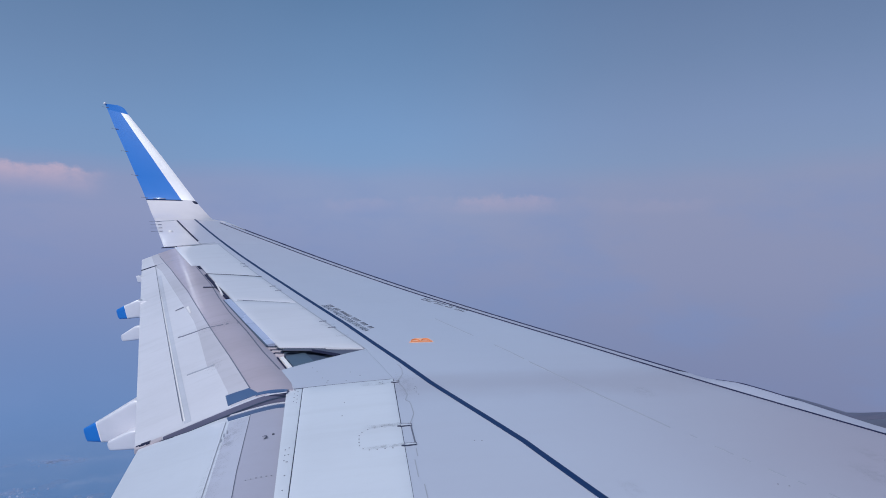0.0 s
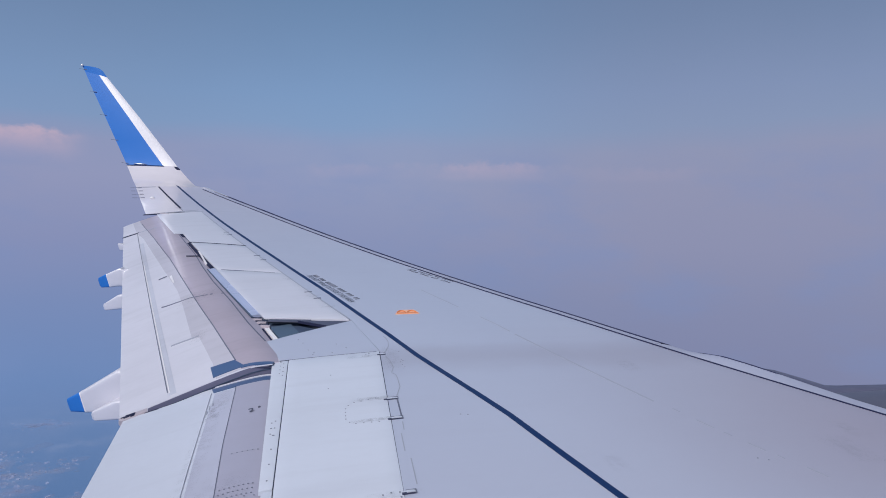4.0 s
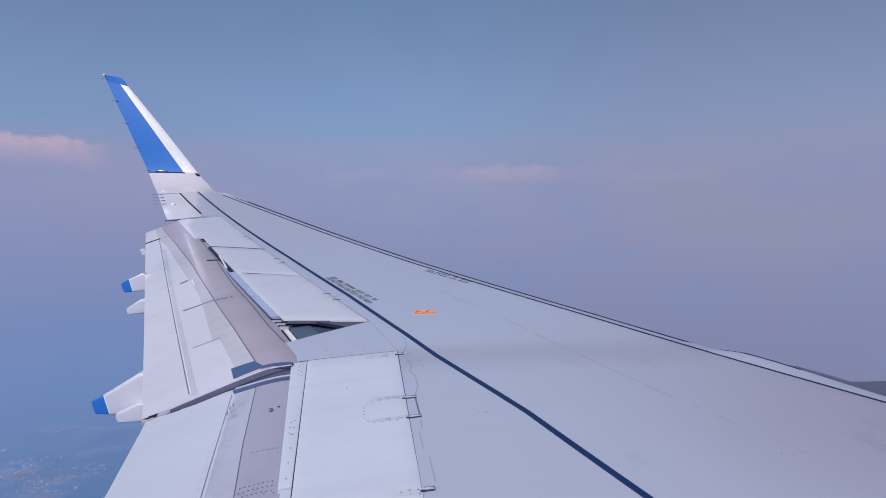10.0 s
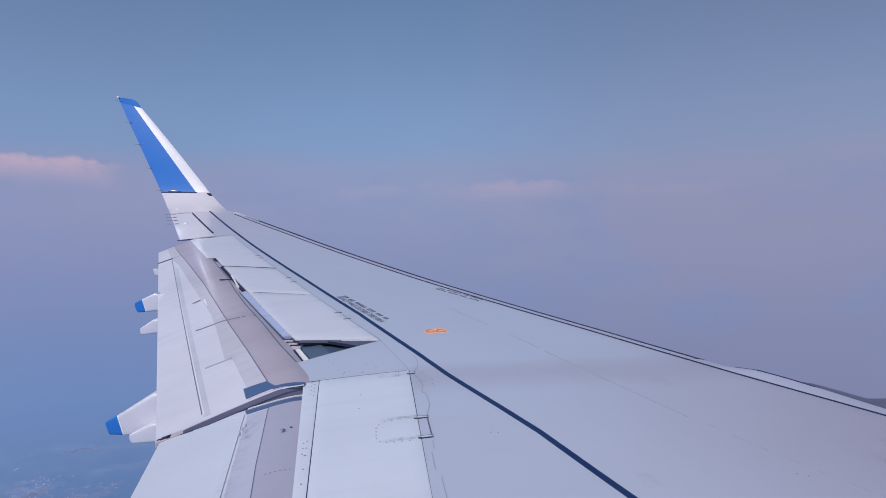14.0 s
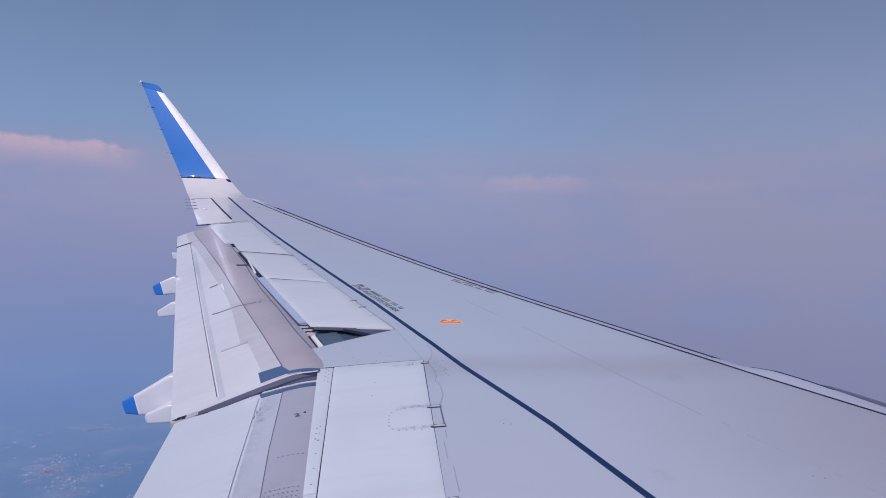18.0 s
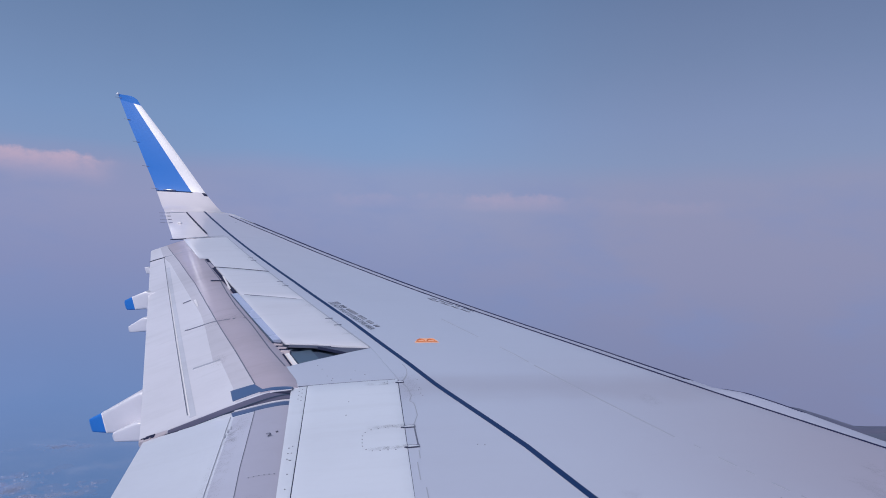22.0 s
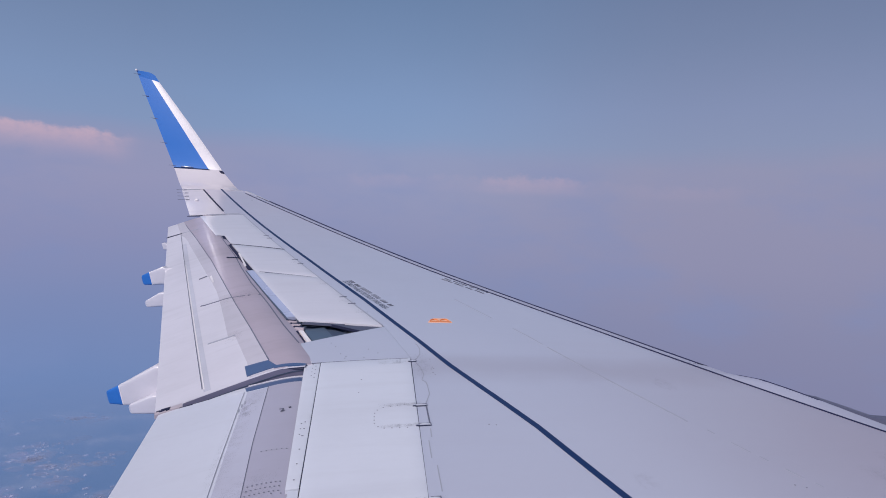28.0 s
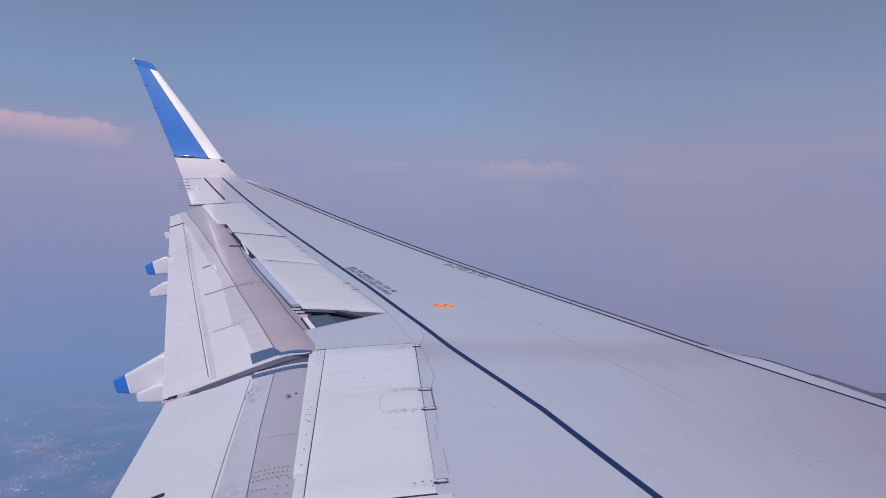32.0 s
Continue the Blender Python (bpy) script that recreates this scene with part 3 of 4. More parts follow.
def rivets(parent, surface, places, data=None, lift=0.006):
    for x, y in places:
        ob = new("rivet", data or dot)
        ob.location = (x, y, surface(x, y) + lift)
        ob.parent = parent


arc = [(-6.049 - 0.044 * i, 5.796 - 0.011 * i) for i in range(4)]
bend = [(-6.218, 5.73), (-6.236, 5.686), (-6.239, 5.637), (-6.241, 5.59), (-6.241, 5.546), (-6.222, 5.499)]
rivets(spoilers[0], top, arc + bend + [(-6.056 - 0.044 * i, 5.465 + 0.003 * i) for i in range(4)], small_dot)
rivets(spoilers[0], top, [(-6.655 + 0.022 * (i % 2), 6.60 - 0.035 * i) for i in range(8)] + [(-6.66, 5.62 - 0.07 * i) for i in range(3)] + [(-6.64, 5.64 - 0.09 * i) for i in range(3)] + [(-6.645, 4.98 + 0.16 * i) for i in range(4)], small_dot)
rivets(spoilers[0], top, [(-6.022, 6.596), (-6.026, 6.549), (-6.045, 6.575), (-6.076, 4.709), (-6.037, 4.705), (-6.035, 4.665), (-6.115, 4.70), (-6.31, 6.25), (-6.33, 6.02)], small_dot, 0.008)
rivets(wing, top, [(-6.505, 6.968), (-6.463, 6.804), (-6.421, 6.738), (-6.429, 6.702), (-6.251, 6.876), (-6.287, 6.70), (-6.543, 7.06), (-6.18, 6.78)], small_dot, 0.003)
rivets(wing, top, [(-5.80, 6.442), (-5.811, 6.405), (-5.793, 6.414), (-5.806, 6.335), (-5.796, 6.288), (-5.798, 6.609), (-5.583, 5.457), (-5.542, 5.445), (-4.207, 4.682), (-4.163, 4.656)], small_dot, 0.002)

def smudge_material(name, tone, share):
    """Sooty dirt that thins out towards the edges of its patch."""
    m = bpy.data.materials.new(name)
    m.use_nodes = True
    n, k = m.node_tree.nodes, m.node_tree.links
    b = n["Principled BSDF"]
    b.inputs["Base Color"].default_value, b.inputs["Roughness"].default_value = (*tone, 1), 0.6
    c, g, t = n.new("ShaderNodeTexCoord"), n.new("ShaderNodeSeparateXYZ"), n.new("ShaderNodeTexNoise")
    k.new(c.outputs["Generated"], g.inputs[0])
    k.new(c.outputs["Object"], t.inputs["Vector"])
    t.inputs["Scale"].default_value, t.inputs["Detail"].default_value = 22, 5

    def calc(op, *args):
        q = n.new("ShaderNodeMath")
        q.operation = op
        for i, v in enumerate(args):
            if isinstance(v, (int, float)):
                q.inputs[i].default_value = v
            else:
                k.new(v, q.inputs[i])
        return q.outputs[0]

    def hump(v):
        return calc("MULTIPLY", calc("MULTIPLY", v, calc("SUBTRACT", 1.0, v)), 4.0)

    speckle = n.new("ShaderNodeMapRange")
    speckle.inputs["From Min"].default_value, speckle.inputs["From Max"].default_value = 0.36, 0.64
    k.new(t.outputs["Fac"], speckle.inputs["Value"])
    alpha = calc("MULTIPLY", calc("MULTIPLY", hump(g.outputs["X"]), hump(g.outputs["Y"])), calc("MULTIPLY", speckle.outputs[0], share))
    clear, mix = n.new("ShaderNodeBsdfTransparent"), n.new("ShaderNodeMixShader")
    k.new(alpha, mix.inputs[0])
    k.new(clear.outputs[0], mix.inputs[1])
    k.new(b.outputs[0], mix.inputs[2])
    k.new(mix.outputs[0], n["Material Output"].inputs[0])
    return m


SOOT = smudge_material("sooty_hinge_dirt", (0.10, 0.09, 0.13), 0.18)
GRIME = smudge_material("thin_grey_grime", (0.25, 0.23, 0.29), 0.09)


def smudge(parent, surface, x0, x1, y0, y1, material, lift=0.006):
    """A thin film of dirt over a plan rectangle."""
    bm = bmesh.new()
    xs_, ys_ = [x0 + (x1 - x0) * i / 6 for i in range(7)], [y0 + (y1 - y0) * i / 6 for i in range(7)]
    vs = [[bm.verts.new((x, y, surface(x, y) + lift)) for y in ys_] for x in xs_]
    for i in range(6):
        for j in range(6):
            bm.faces.new((vs[i][j], vs[i + 1][j], vs[i + 1][j + 1], vs[i][j + 1]))
    return part("dirt_film", bm, material, parent, "film of dark dirt")


for y in (5.80, 5.775, 5.49, 5.50):
    smudge(spoilers[0], top, -6.22, -5.90, y - 0.02, y + 0.025, SOOT)
for y in (4.70, 6.56):
    smudge(spoilers[0], top, -6.20, -5.92, y - 0.04, y + 0.03, SOOT)
smudge(wing, top, -5.96, -5.80, 6.2, 6.8, GRIME, 0.004)
for y in (7.9, 8.3, 9.0, 10.1, 11.7, 12.6):
    smudge(wing, top, hinge(y) - 0.12, hinge(y) + 0.05, y - 0.05, y + 0.06, GRIME, 0.007)

# outboard spoilers: hinge joints and stencil ticks
ribbon("hinge_joint", top, [(hinge(7.5) - 0.006, 7.5), (hinge(13.68) - 0.006, 13.68)], 0.013, FAINT, wing, lift=0.003, label="faint spoiler hinge joint")
for y0, y1 in ((8.20, 8.45), (10.0, 10.25), (11.65, 11.85)):
    for y in (y0, y1):
        ribbon("hinge_lug", top, [(hinge(y) - 0.06, y), (hinge(y) + 0.01, y + 0.015)], 0.022, LINE, wing, lift=0.006, label="small dark hinge lug")
ribbon("spoiler_joint", top, [(-6.851, 9.328), (-7.464, 9.638)], 0.012, LINE, wing, lift=0.0045, label="dark spoiler joint")
ribbon("spoiler_joint", top, [(-7.319, 10.89), (-8.10, 11.29)], 0.020, DARK, wing, lift=0.0045, label="dark spoiler joint", taper=0.03)
ribbon("spoiler_joint", top, [(-8.407, 13.85), (spoiler_end(13.70), 13.70)], 0.020, FAINT, wing, lift=0.005, label="faint joint")

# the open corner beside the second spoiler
sheet("cove_floor", top, [(-6.10, 7.42, -6.80, 7.04), (-6.12, 7.50, -6.88, 7.86)], NAVY, wing, 0.02, lift=-0.060, nx=5, dy=0.1, label="cove floor sheet coloured as in shade")
sheet("cove_plate", top, [(-6.535, 7.34, -6.690, 7.24), (-6.620, 7.615, -6.790, 7.565)], COVE, wing, 0.015, lift=-0.040, nx=3, dy=0.1, label="blue-grey plate inside the cove")
sheet("cove_flange", top, [(-6.118, 7.452, -6.318, 7.372), (-6.118, 7.468, -6.560, 7.575)], FLANGE, wing, 0.01, lift=-0.008, nx=4, dy=0.1, label="grey flange in the cove")
ribbon("flange_edge", top, [(-6.318, 7.372), (-6.560, 7.572)], 0.010, DARK, wing, lift=-0.004, thick=0.02, label="dark flange edge")
ribbon("flange_lip", top, [(-6.45, 7.553), (-6.81, 7.668)], 0.045, FLANGE, wing, lift=-0.006, thick=0.012, label="grey flange below the spoiler's edge")
for i, (x, y, w, tone) in enumerate(((-6.935, 7.800, 0.026, DARK), (-6.915, 7.755, 0.018, PINK), (-6.893, 7.700, 0.026, DARK), (-6.872, 7.655, 0.022, PINK), (-6.852, 7.600, 0.026, DARK), (-6.836, 7.555, 0.018, PINK))):
    ribbon("cove_bracket", top, [(x + 0.045, y - 0.012), (x - 0.035, y + 0.02)], w, tone, wing, lift=-0.018 + 0.003 * (i % 2), thick=0.03, label="small hinge bracket beside dark gap strips")
ribbon("cove_seal", top, [(-6.708, 7.13), (-6.812, 7.475)], 0.034, WHITE, wing, lift=-0.014, thick=0.03, label="pale seal strip")
ribbon("cove_seal_edge", top, [(-6.742, 7.12), (-6.846, 7.47)], 0.012, DARK, wing, lift=-0.012, thick=0.03, label="dark edge of the seal strip")

# strips under the spoilers' trailing edges: reflected sky and slot shade put into colour
ribbon("spoiler_lip", top, [(spoiler_end(y) - 0.045, y) for y in (7.85, 8.3, 8.9, 9.75)], 0.085, LIP, wing, lift=-0.004, thick=0.03, label="lavender strip for the reflected sky below the spoiler", taper=0.075)
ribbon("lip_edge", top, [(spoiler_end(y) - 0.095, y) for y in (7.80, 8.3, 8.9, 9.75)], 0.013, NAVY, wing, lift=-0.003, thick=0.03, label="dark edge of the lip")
ribbon("spoiler_slot", top, [(spoiler_end(y) - 0.032, y) for y in (9.80, 10.2, 11.28)], 0.038, DARK, wing, lift=-0.004, thick=0.03, label="dark strip for the shaded slot below the spoiler")
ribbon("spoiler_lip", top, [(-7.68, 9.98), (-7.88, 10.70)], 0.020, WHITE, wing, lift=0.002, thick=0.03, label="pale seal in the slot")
ribbon("spoiler_slot", top, [(spoiler_end(y) - 0.025, y) for y in (11.70, 11.91)], 0.04, DARK, wing, lift=-0.004, thick=0.03, label="dark strip for the shaded slot below the spoiler")

# ---- flaps ----
def flap_te(y):
    return -7.737 - (y - 6.6) * 0.2595


outer = sheet("outboard_flap", flap_top, [(x, y, flap_te(y), y) for x, y in ((-6.66, 6.60), (-6.80, 7.75), (spoiler_end(8.0) + 0.04, 8.0), (spoiler_end(10) + 0.04, 10), (spoiler_end(12) + 0.04, 12), (spoiler_end(13.6) + 0.02, 13.6))], FLAP, wing, 0.10, 0.012, nx=16, dy=0.25, label="lowered off-white outboard flap")


NOSE_EDGE = ((-7.10, 6.605), (-7.166, 6.91), (-7.367, 7.558), (-7.435, 7.60), (-7.687, 8.574), (-7.838, 9.117), (-8.235, 10.274), (-8.905, 12.214), (-9.13, 12.74), (-9.40, 13.59))
NOSE_SEAM = ((6.60, -6.925), (6.814, -6.994), (7.643, -7.257), (8.41, -7.511), (9.415, -7.835), (10.572, -8.209), (12.136, -8.763), (13.32, -9.201), (13.6, -9.30))


def nose_seam(y):
    return float(np.interp(y, [p[0] for p in NOSE_SEAM], [p[1] for p in NOSE_SEAM]))


sheet("flap_nose", flap_top, [(min(spoiler_end(y) + 0.03, -6.67 - (y - 6.6) * 0.12), y, nose_seam(y), y) for x, y in NOSE_EDGE], NOSE, outer, 0.012, lift=0.003, nx=10, dy=0.3, label="dirty grey forward panel")
sheet("worn_border", flap_top, [(nose_seam(y) - 0.001, y, x, y) for x, y in NOSE_EDGE], SOFT_NOSE, outer, 0.010, lift=0.0025, nx=5, dy=0.3, label="paler worn border of the forward panel")
ribbon("flap_seam", flap_top, [(-6.994, 6.814), (-7.257, 7.643), (-7.511, 8.41), (-7.835, 9.415), (-8.209, 10.572), (-8.763, 12.136), (-9.201, 13.32)], 0.007, LINE, outer, lift=0.006, label="dark flap seam")
ribbon("flap_seam", flap_top, [(-7.450 - d * 0.2785, 6.72 + d) for d in (0, 1, 2.5, 4, 6.04)], 0.005, LINE, outer, lift=0.005, label="tab joint line")
ribbon("flap_seam", flap_top, [(-7.432 - d * 0.2785, 6.70 + d) for d in (0, 1, 2.5, 4)], 0.007, WHITE, outer, lift=0.005, label="pale tab edge")
sheet("tab_band", flap_top, [(-7.377 - d * 0.278, 6.66 + d, -7.425 - d * 0.278, 6.66 + d) for d in (0, 2.5, 5.3)], BAND, outer, 0.008, lift=0.002, nx=2, label="greyish tab band")
ribbon("flap_joint", flap_top, [(-7.92, 8.76), (-7.875, 8.74), (-7.648, 8.721), (-7.468, 8.647)], 0.016, LINE, outer, lift=0.006, label="grey chordwise joint")
ribbon("flap_joint", flap_top, [(-7.44, 8.64), (-7.309, 8.638)], 0.026, LINE, outer, lift=0.006, label="dark chordwise joint")
ribbon("flap_joint", flap_top, [(-7.60, 7.607), (-7.377, 7.59)], 0.018, FAINT, outer, lift=0.006, label="grey chordwise joint")
ribbon("flap_mark", flap_top, [(-8.177, 9.80), (-8.09, 9.82)], 0.022, LINE, outer, lift=0.008, label="short dark mark")
ribbon("flap_mark", flap_top, [(-7.985, 10.416), (-7.811, 10.437)], 0.030, DARK, outer, lift=0.022, label="short dark mark")
ribbon("flap_joint", flap_top, [(-9.343, 12.78), (-9.108, 12.733)], 0.045, DARK, outer, lift=0.006, label="dark chordwise joint")
ribbon("flap_joint", flap_top, [(-9.10, 12.74), (-8.60, 12.66)], 0.03, FAINT, outer, lift=0.005, label="faint chordwise joint")
ribbon("nose_seam", flap_top, [(-6.799, 7.109), (-6.965, 7.573), (-7.204, 8.334), (-7.486, 9.144), (-7.702, 9.845), (-7.918, 10.606), (-8.335, 11.84)], 0.011, LINE, outer, lift=0.006, label="dark seam near the spoilers")
ribbon("guide_vane", flap_top, [(-8.035, 9.75), (-7.95, 9.48)], 0.022, WHITE, outer, lift=0.015, thick=0.02, label="small white tab", taper=0.01)

def outer_top(x, y):
    """The outboard flap's surface, carried on past its inner edge."""
    return flap_top(x, max(y, 6.58))


sheet("flap_patch", outer_top, [(-6.925, 6.650, -7.127, 6.650), (-6.925, 6.675, -7.135, 6.680), (-7.0, 6.813, -7.173, 6.840)], PATCH, outer, 0.006, lift=0.008, nx=4, dy=0.1, label="corner patch in the blue of reflected sky")
ribbon("patch_strip", outer_top, [(-6.93, 6.652), (-6.88, 6.640), (-6.845, 6.627), (-6.782, 6.603), (-6.707, 6.574)], 0.034, PATCH, outer, lift=0.010, thick=0.012, step=0.03, label="blue-grey edge strip")
# the flap's inner end and the slot between the flaps
bm = bmesh.new()
rib_x = [-6.70 - 0.05 * i for i in range(18)]
rows = [[(x, 6.588, flap_top(x, 6.6) - 0.001), (x, 6.585, flap_top(x, 6.6) - 0.14)] for x in rib_x]
grid_solid(bm, rows, lambda i, j, p: (p[0], p[1] + 0.015, p[2]))
part("end_rib", bm, RIB, outer, "grey end rib")
ribbon("end_gasket", flap_top, [(-7.25, 6.544), (-7.36, 6.509), (-7.46, 6.501), (-7.55, 6.497)], 0.010, DARK, wing, lift=0.002, label="dark gasket at the flap's end")
bm = bmesh.new()
grid_solid(bm, [[(x, 6.583, flap_top(x, 6.6) - 0.036), (x, 6.583, flap_top(x, 6.6) - 0.044)] for x in rib_x], lambda i, j, p: (p[0], p[1] + 0.01, p[2]))
part("rib_groove", bm, NAVY, outer, "dark groove along the rib")
ribbon("end_seal", outer_top, [(-6.709, 6.550), (-6.82, 6.582), (-6.92, 6.605), (-7.02, 6.610), (-7.12, 6.606), (-7.3, 6.605), (-7.54, 6.605)], 0.008, FLAP, outer, lift=0.004, label="pale edge seal")
inner = sheet("inboard_flap", flap_top, [(-6.50, y, -7.677 + (6.444 - y) * 0.06, y) for y in (1.75, 3, 4.5, 6.2, 6.49)], INNER_FLAP, wing, 0.12, 0.012, nx=16, dy=0.25, label="lowered off-white inboard flap")
sheet("flap_lip", flap_top, [(x, 6.484, x, y) for x, y in ((-7.10, 6.566), (-7.18, 6.560), (-7.236, 6.543), (-7.30, 6.522), (-7.36, 6.504), (-7.46, 6.496))], INNER_FLAP, inner, 0.02, lift=0.001, nx=2, label="bulged end of the inboard flap")
sheet("flap_nose", flap_top, [(-6.60, y, x, y) for y, x in ((1.76, -6.70), (4.2, -6.845), (4.846, -6.881), (5.561, -6.922), (6.30, -6.945), (6.47, -6.95))], INNER_NOSE, inner, 0.012, lift=0.003, nx=6, dy=0.3, label="dirty grey forward panel")
sheet("worn_strip", flap_top, [(a, y, b, y) for y, a, b in ((1.76, -6.70, -6.93), (4.2, -6.845, -6.99), (4.88, -6.883, -7.03), (5.62, -6.925, -7.065), (6.45, -6.949, -7.088))], INNER_STRIP, inner, 0.010, lift=0.002, nx=4, dy=0.3, label="pale worn strip behind the seam")
ribbon("flap_seam", flap_top, [(-7.025, 4.3), (-7.053, 4.96), (-7.073, 5.375), (-7.107, 6.282), (-7.113, 6.47)], 0.003, FAINT, inner, lift=0.004, label="dark flap seam")
ribbon("flap_seam", flap_top, [(-6.845, 4.2), (-6.881, 4.846), (-6.922, 5.561), (-6.945, 6.30), (-6.95, 6.464)], 0.004, LINE, inner, lift=0.005, label="dark flap seam")
ribbon("slot_lip", flap_top, [(-6.70 - 0.04 * i, 6.556) for i in range(11)], 0.016, FLAP, inner, lift=0.010, label="pale lip")
sheet("slot_band", flap_top, [(-6.68, 6.472, -7.098, 6.468), (-6.68, 6.546, -7.12, 6.546)], PATCH, inner, 0.02, lift=0.005, nx=6, dy=0.1, label="blue-grey band for the shade beside the slot")
sheet("slot_floor", flap_top, [(-6.60, 6.44, -7.66, 6.44), (-6.60, 6.565, -7.66, 6.565)], DARK, wing, 0.01, lift=-0.14, nx=8, dy=0.1, label="slot floor sheet between the flaps coloured as in shade")
sheet("end_fitting", flap_top, [(-7.535, 6.50, -7.70, 6.46), (-7.55, 6.566, -7.72, 6.52)], PINK, outer, 0.03, lift=0.012, nx=3, dy=0.1, label="pinkish end fitting", round_edge=0.004)
for x, y, w in ((-7.645, 6.515, 0.03), (-7.662, 6.492, 0.018), (-7.690, 6.505, 0.012), (-7.625, 6.490, 0.012)):
    ribbon("fitting_bolt", flap_top, [(x + w, y), (x - w, y - 0.006)], w, DARK, outer, lift=0.016, thick=0.008, label="dark bolt")
rivets(inner, flap_top, [(-6.715 - 0.022 * i, 5.045 - 0.002 * i - 0.045 * r) for i in range(8) for r in range(3)] + [(-6.72 - 0.027 * i, 5.408) for i in range(6)], small_dot)
rivets(inner, flap_top, [(-6.70 - 0.045 * (i % 2), 4.93 - 0.07 * (i // 2)) for i in range(8)] + [(-6.80 - 0.02 * i, 4.85) for i in range(5)] + [(-6.80 - 0.02 * i, 4.72) for i in range(5)], small_dot)
for x, y in ((-7.085, 6.18), (-7.07, 6.22), (-7.09, 6.10)):
    ribbon("scuff", flap_top, [(x, y), (x - 0.006, y + 0.05)], 0.007, FAINT, inner, lift=0.007, label="small dark scuff")
ribbon("bracket_shadow", flap_top, [(-7.31, 5.072), (-7.374, 5.062), (-7.45, 5.03)], 0.028, DARK, inner, lift=0.006, taper=0.018, step=0.03, label="narrow dark ribbon for a bracket's shadow")


smudge(inner, flap_top, -7.10, -7.0, 5.95, 6.2, SOOT, 0.009)
smudge(inner, flap_top, -7.08, -6.96, 6.0, 6.45, GRIME, 0.010)
smudge(inner, flap_top, -7.12, -6.98, 5.0, 6.1, GRIME, 0.009)
smudge(inner, flap_top, -7.0, -6.72, 4.6, 5.2, GRIME, 0.009)
smudge(inner, flap_top, -7.10, -6.90, 4.45, 5.05, SOOT, 0.010)
smudge(outer, flap_top, -7.45, -7.30, 7.4, 7.7, GRIME, 0.009)
smudge(outer, flap_top, -7.75, -7.35, 8.5, 8.85, GRIME, 0.009)


def word(text, size, at, turn, surface, parent, name="stencil", lift=0.008, long=0.0):
    """Lettering laid on a surface. at: plan point of its start; turn: degrees from +x."""
    cu = bpy.data.curves.new("stencil", "FONT")
    cu.body, cu.size = text, size
    tmp = bpy.data.objects.new("stencil", cu)
    scene.collection.objects.link(tmp)
    me = bpy.data.meshes.new_from_object(tmp.evaluated_get(bpy.context.evaluated_depsgraph_get()))
    bpy.data.objects.remove(tmp)
    bpy.data.curves.remove(cu)
    a = radians(turn)
    stretch = long / max(v.co.x for v in me.vertices) if long else 1.0
    for v in me.vertices:
        x, y = v.co.x * stretch, v.co.y
        px, py = at[0] + x * math.cos(a) - y * math.sin(a), at[1] + x * math.sin(a) + y * math.cos(a)
        v.co = (px, py, surface(px, py) + lift)
    me.materials.append(INK)
    ob = new(name, me)
    ob.parent = parent
    return ob


word("2", 0.078, (-6.818, 5.935), 12, flap_top, inner, "stencil_number", 0.008)

ribbon("stencil_mark", flap_top, [(-6.765, 5.995), (-6.752, 6.0)], 0.014, INK, inner, lift=0.008)

# ---- aileron ----
aileron = sheet("aileron", top, [(ail_hinge(13.76) - 0.015, 13.76, -9.24, 13.76), (ail_hinge(16.63) - 0.015, 16.63, -10.10, 16.63)], AILERON, wing, 0.06, 0.012, lift=-0.006, nx=8, dy=0.25, label="off-white aileron", round_edge=0.001)
ribbon("hinge_line", top, [(ail_hinge(14.1), 14.1), (ail_hinge(16.62), 16.62)], 0.027, DARK, aileron, lift=0.004, label="dark hinge line")
ribbon("end_gap", top, [(-8.93, 13.70), (-9.06, 13.69), (-9.27, 13.72)], 0.13, DARK, aileron, lift=-0.006, label="dark end gap", taper=0.05)
ribbon("end_bracket", top, [(-8.86, 13.66), (-9.0, 13.66)], 0.07, PINK, aileron, lift=0.002, thick=0.02, label="pinkish end bracket")
ribbon("end_gap", top, [(-9.72, 16.645), (-10.1, 16.645)], 0.02, FAINT, aileron, lift=0.002, label="end joint")
ribbon("end_gap", top, [(-8.30, 13.74), (-8.9, 13.73)], 0.03, FAINT, aileron, lift=0.003, label="end joint")

# ---- winglet: front and rear points from the root to the tip ----
WL = [((le(16.66), 16.66, top(le(16.66), 16.66)), (-10.10, 16.66, top(-10.1, 16.66))),
      ((-8.98, 16.98, 2.35), (-10.22, 17.00, 2.345)),
      ((-9.12, 17.20, 2.46), (-10.32, 17.22, 2.46)),
      ((-9.28, 17.35, 2.62), (-10.42, 17.40, 2.62)),
      ((-9.44, 17.45, 2.79), (-10.52, 17.53, 2.80)),
      ((-9.58, 17.520, 2.97), (-10.61, 17.600, 2.985)),
      ((-9.86, 17.60, 3.33), (-10.79, 17.67, 3.36)),
      ((-10.28, 17.75, 3.86), (-11.06, 17.81, 3.92)),
      ((-10.69, 17.89, 4.36), (-11.33, 17.95, 4.46)),
      ((-11.07, 18.02, 4.82), (-11.55, 18.065, 4.94)),
      ((-11.128, 18.034, 4.905), (-11.570, 18.070, 4.985)),
      ((-11.17, 18.045, 4.965), (-11.585, 18.075, 5.02)),
      ((-11.242, 18.053, 5.014), (-11.600, 18.078, 5.052)),
      ((-11.33, 18.06, 5.045), (-11.61, 18.08, 5.075))]


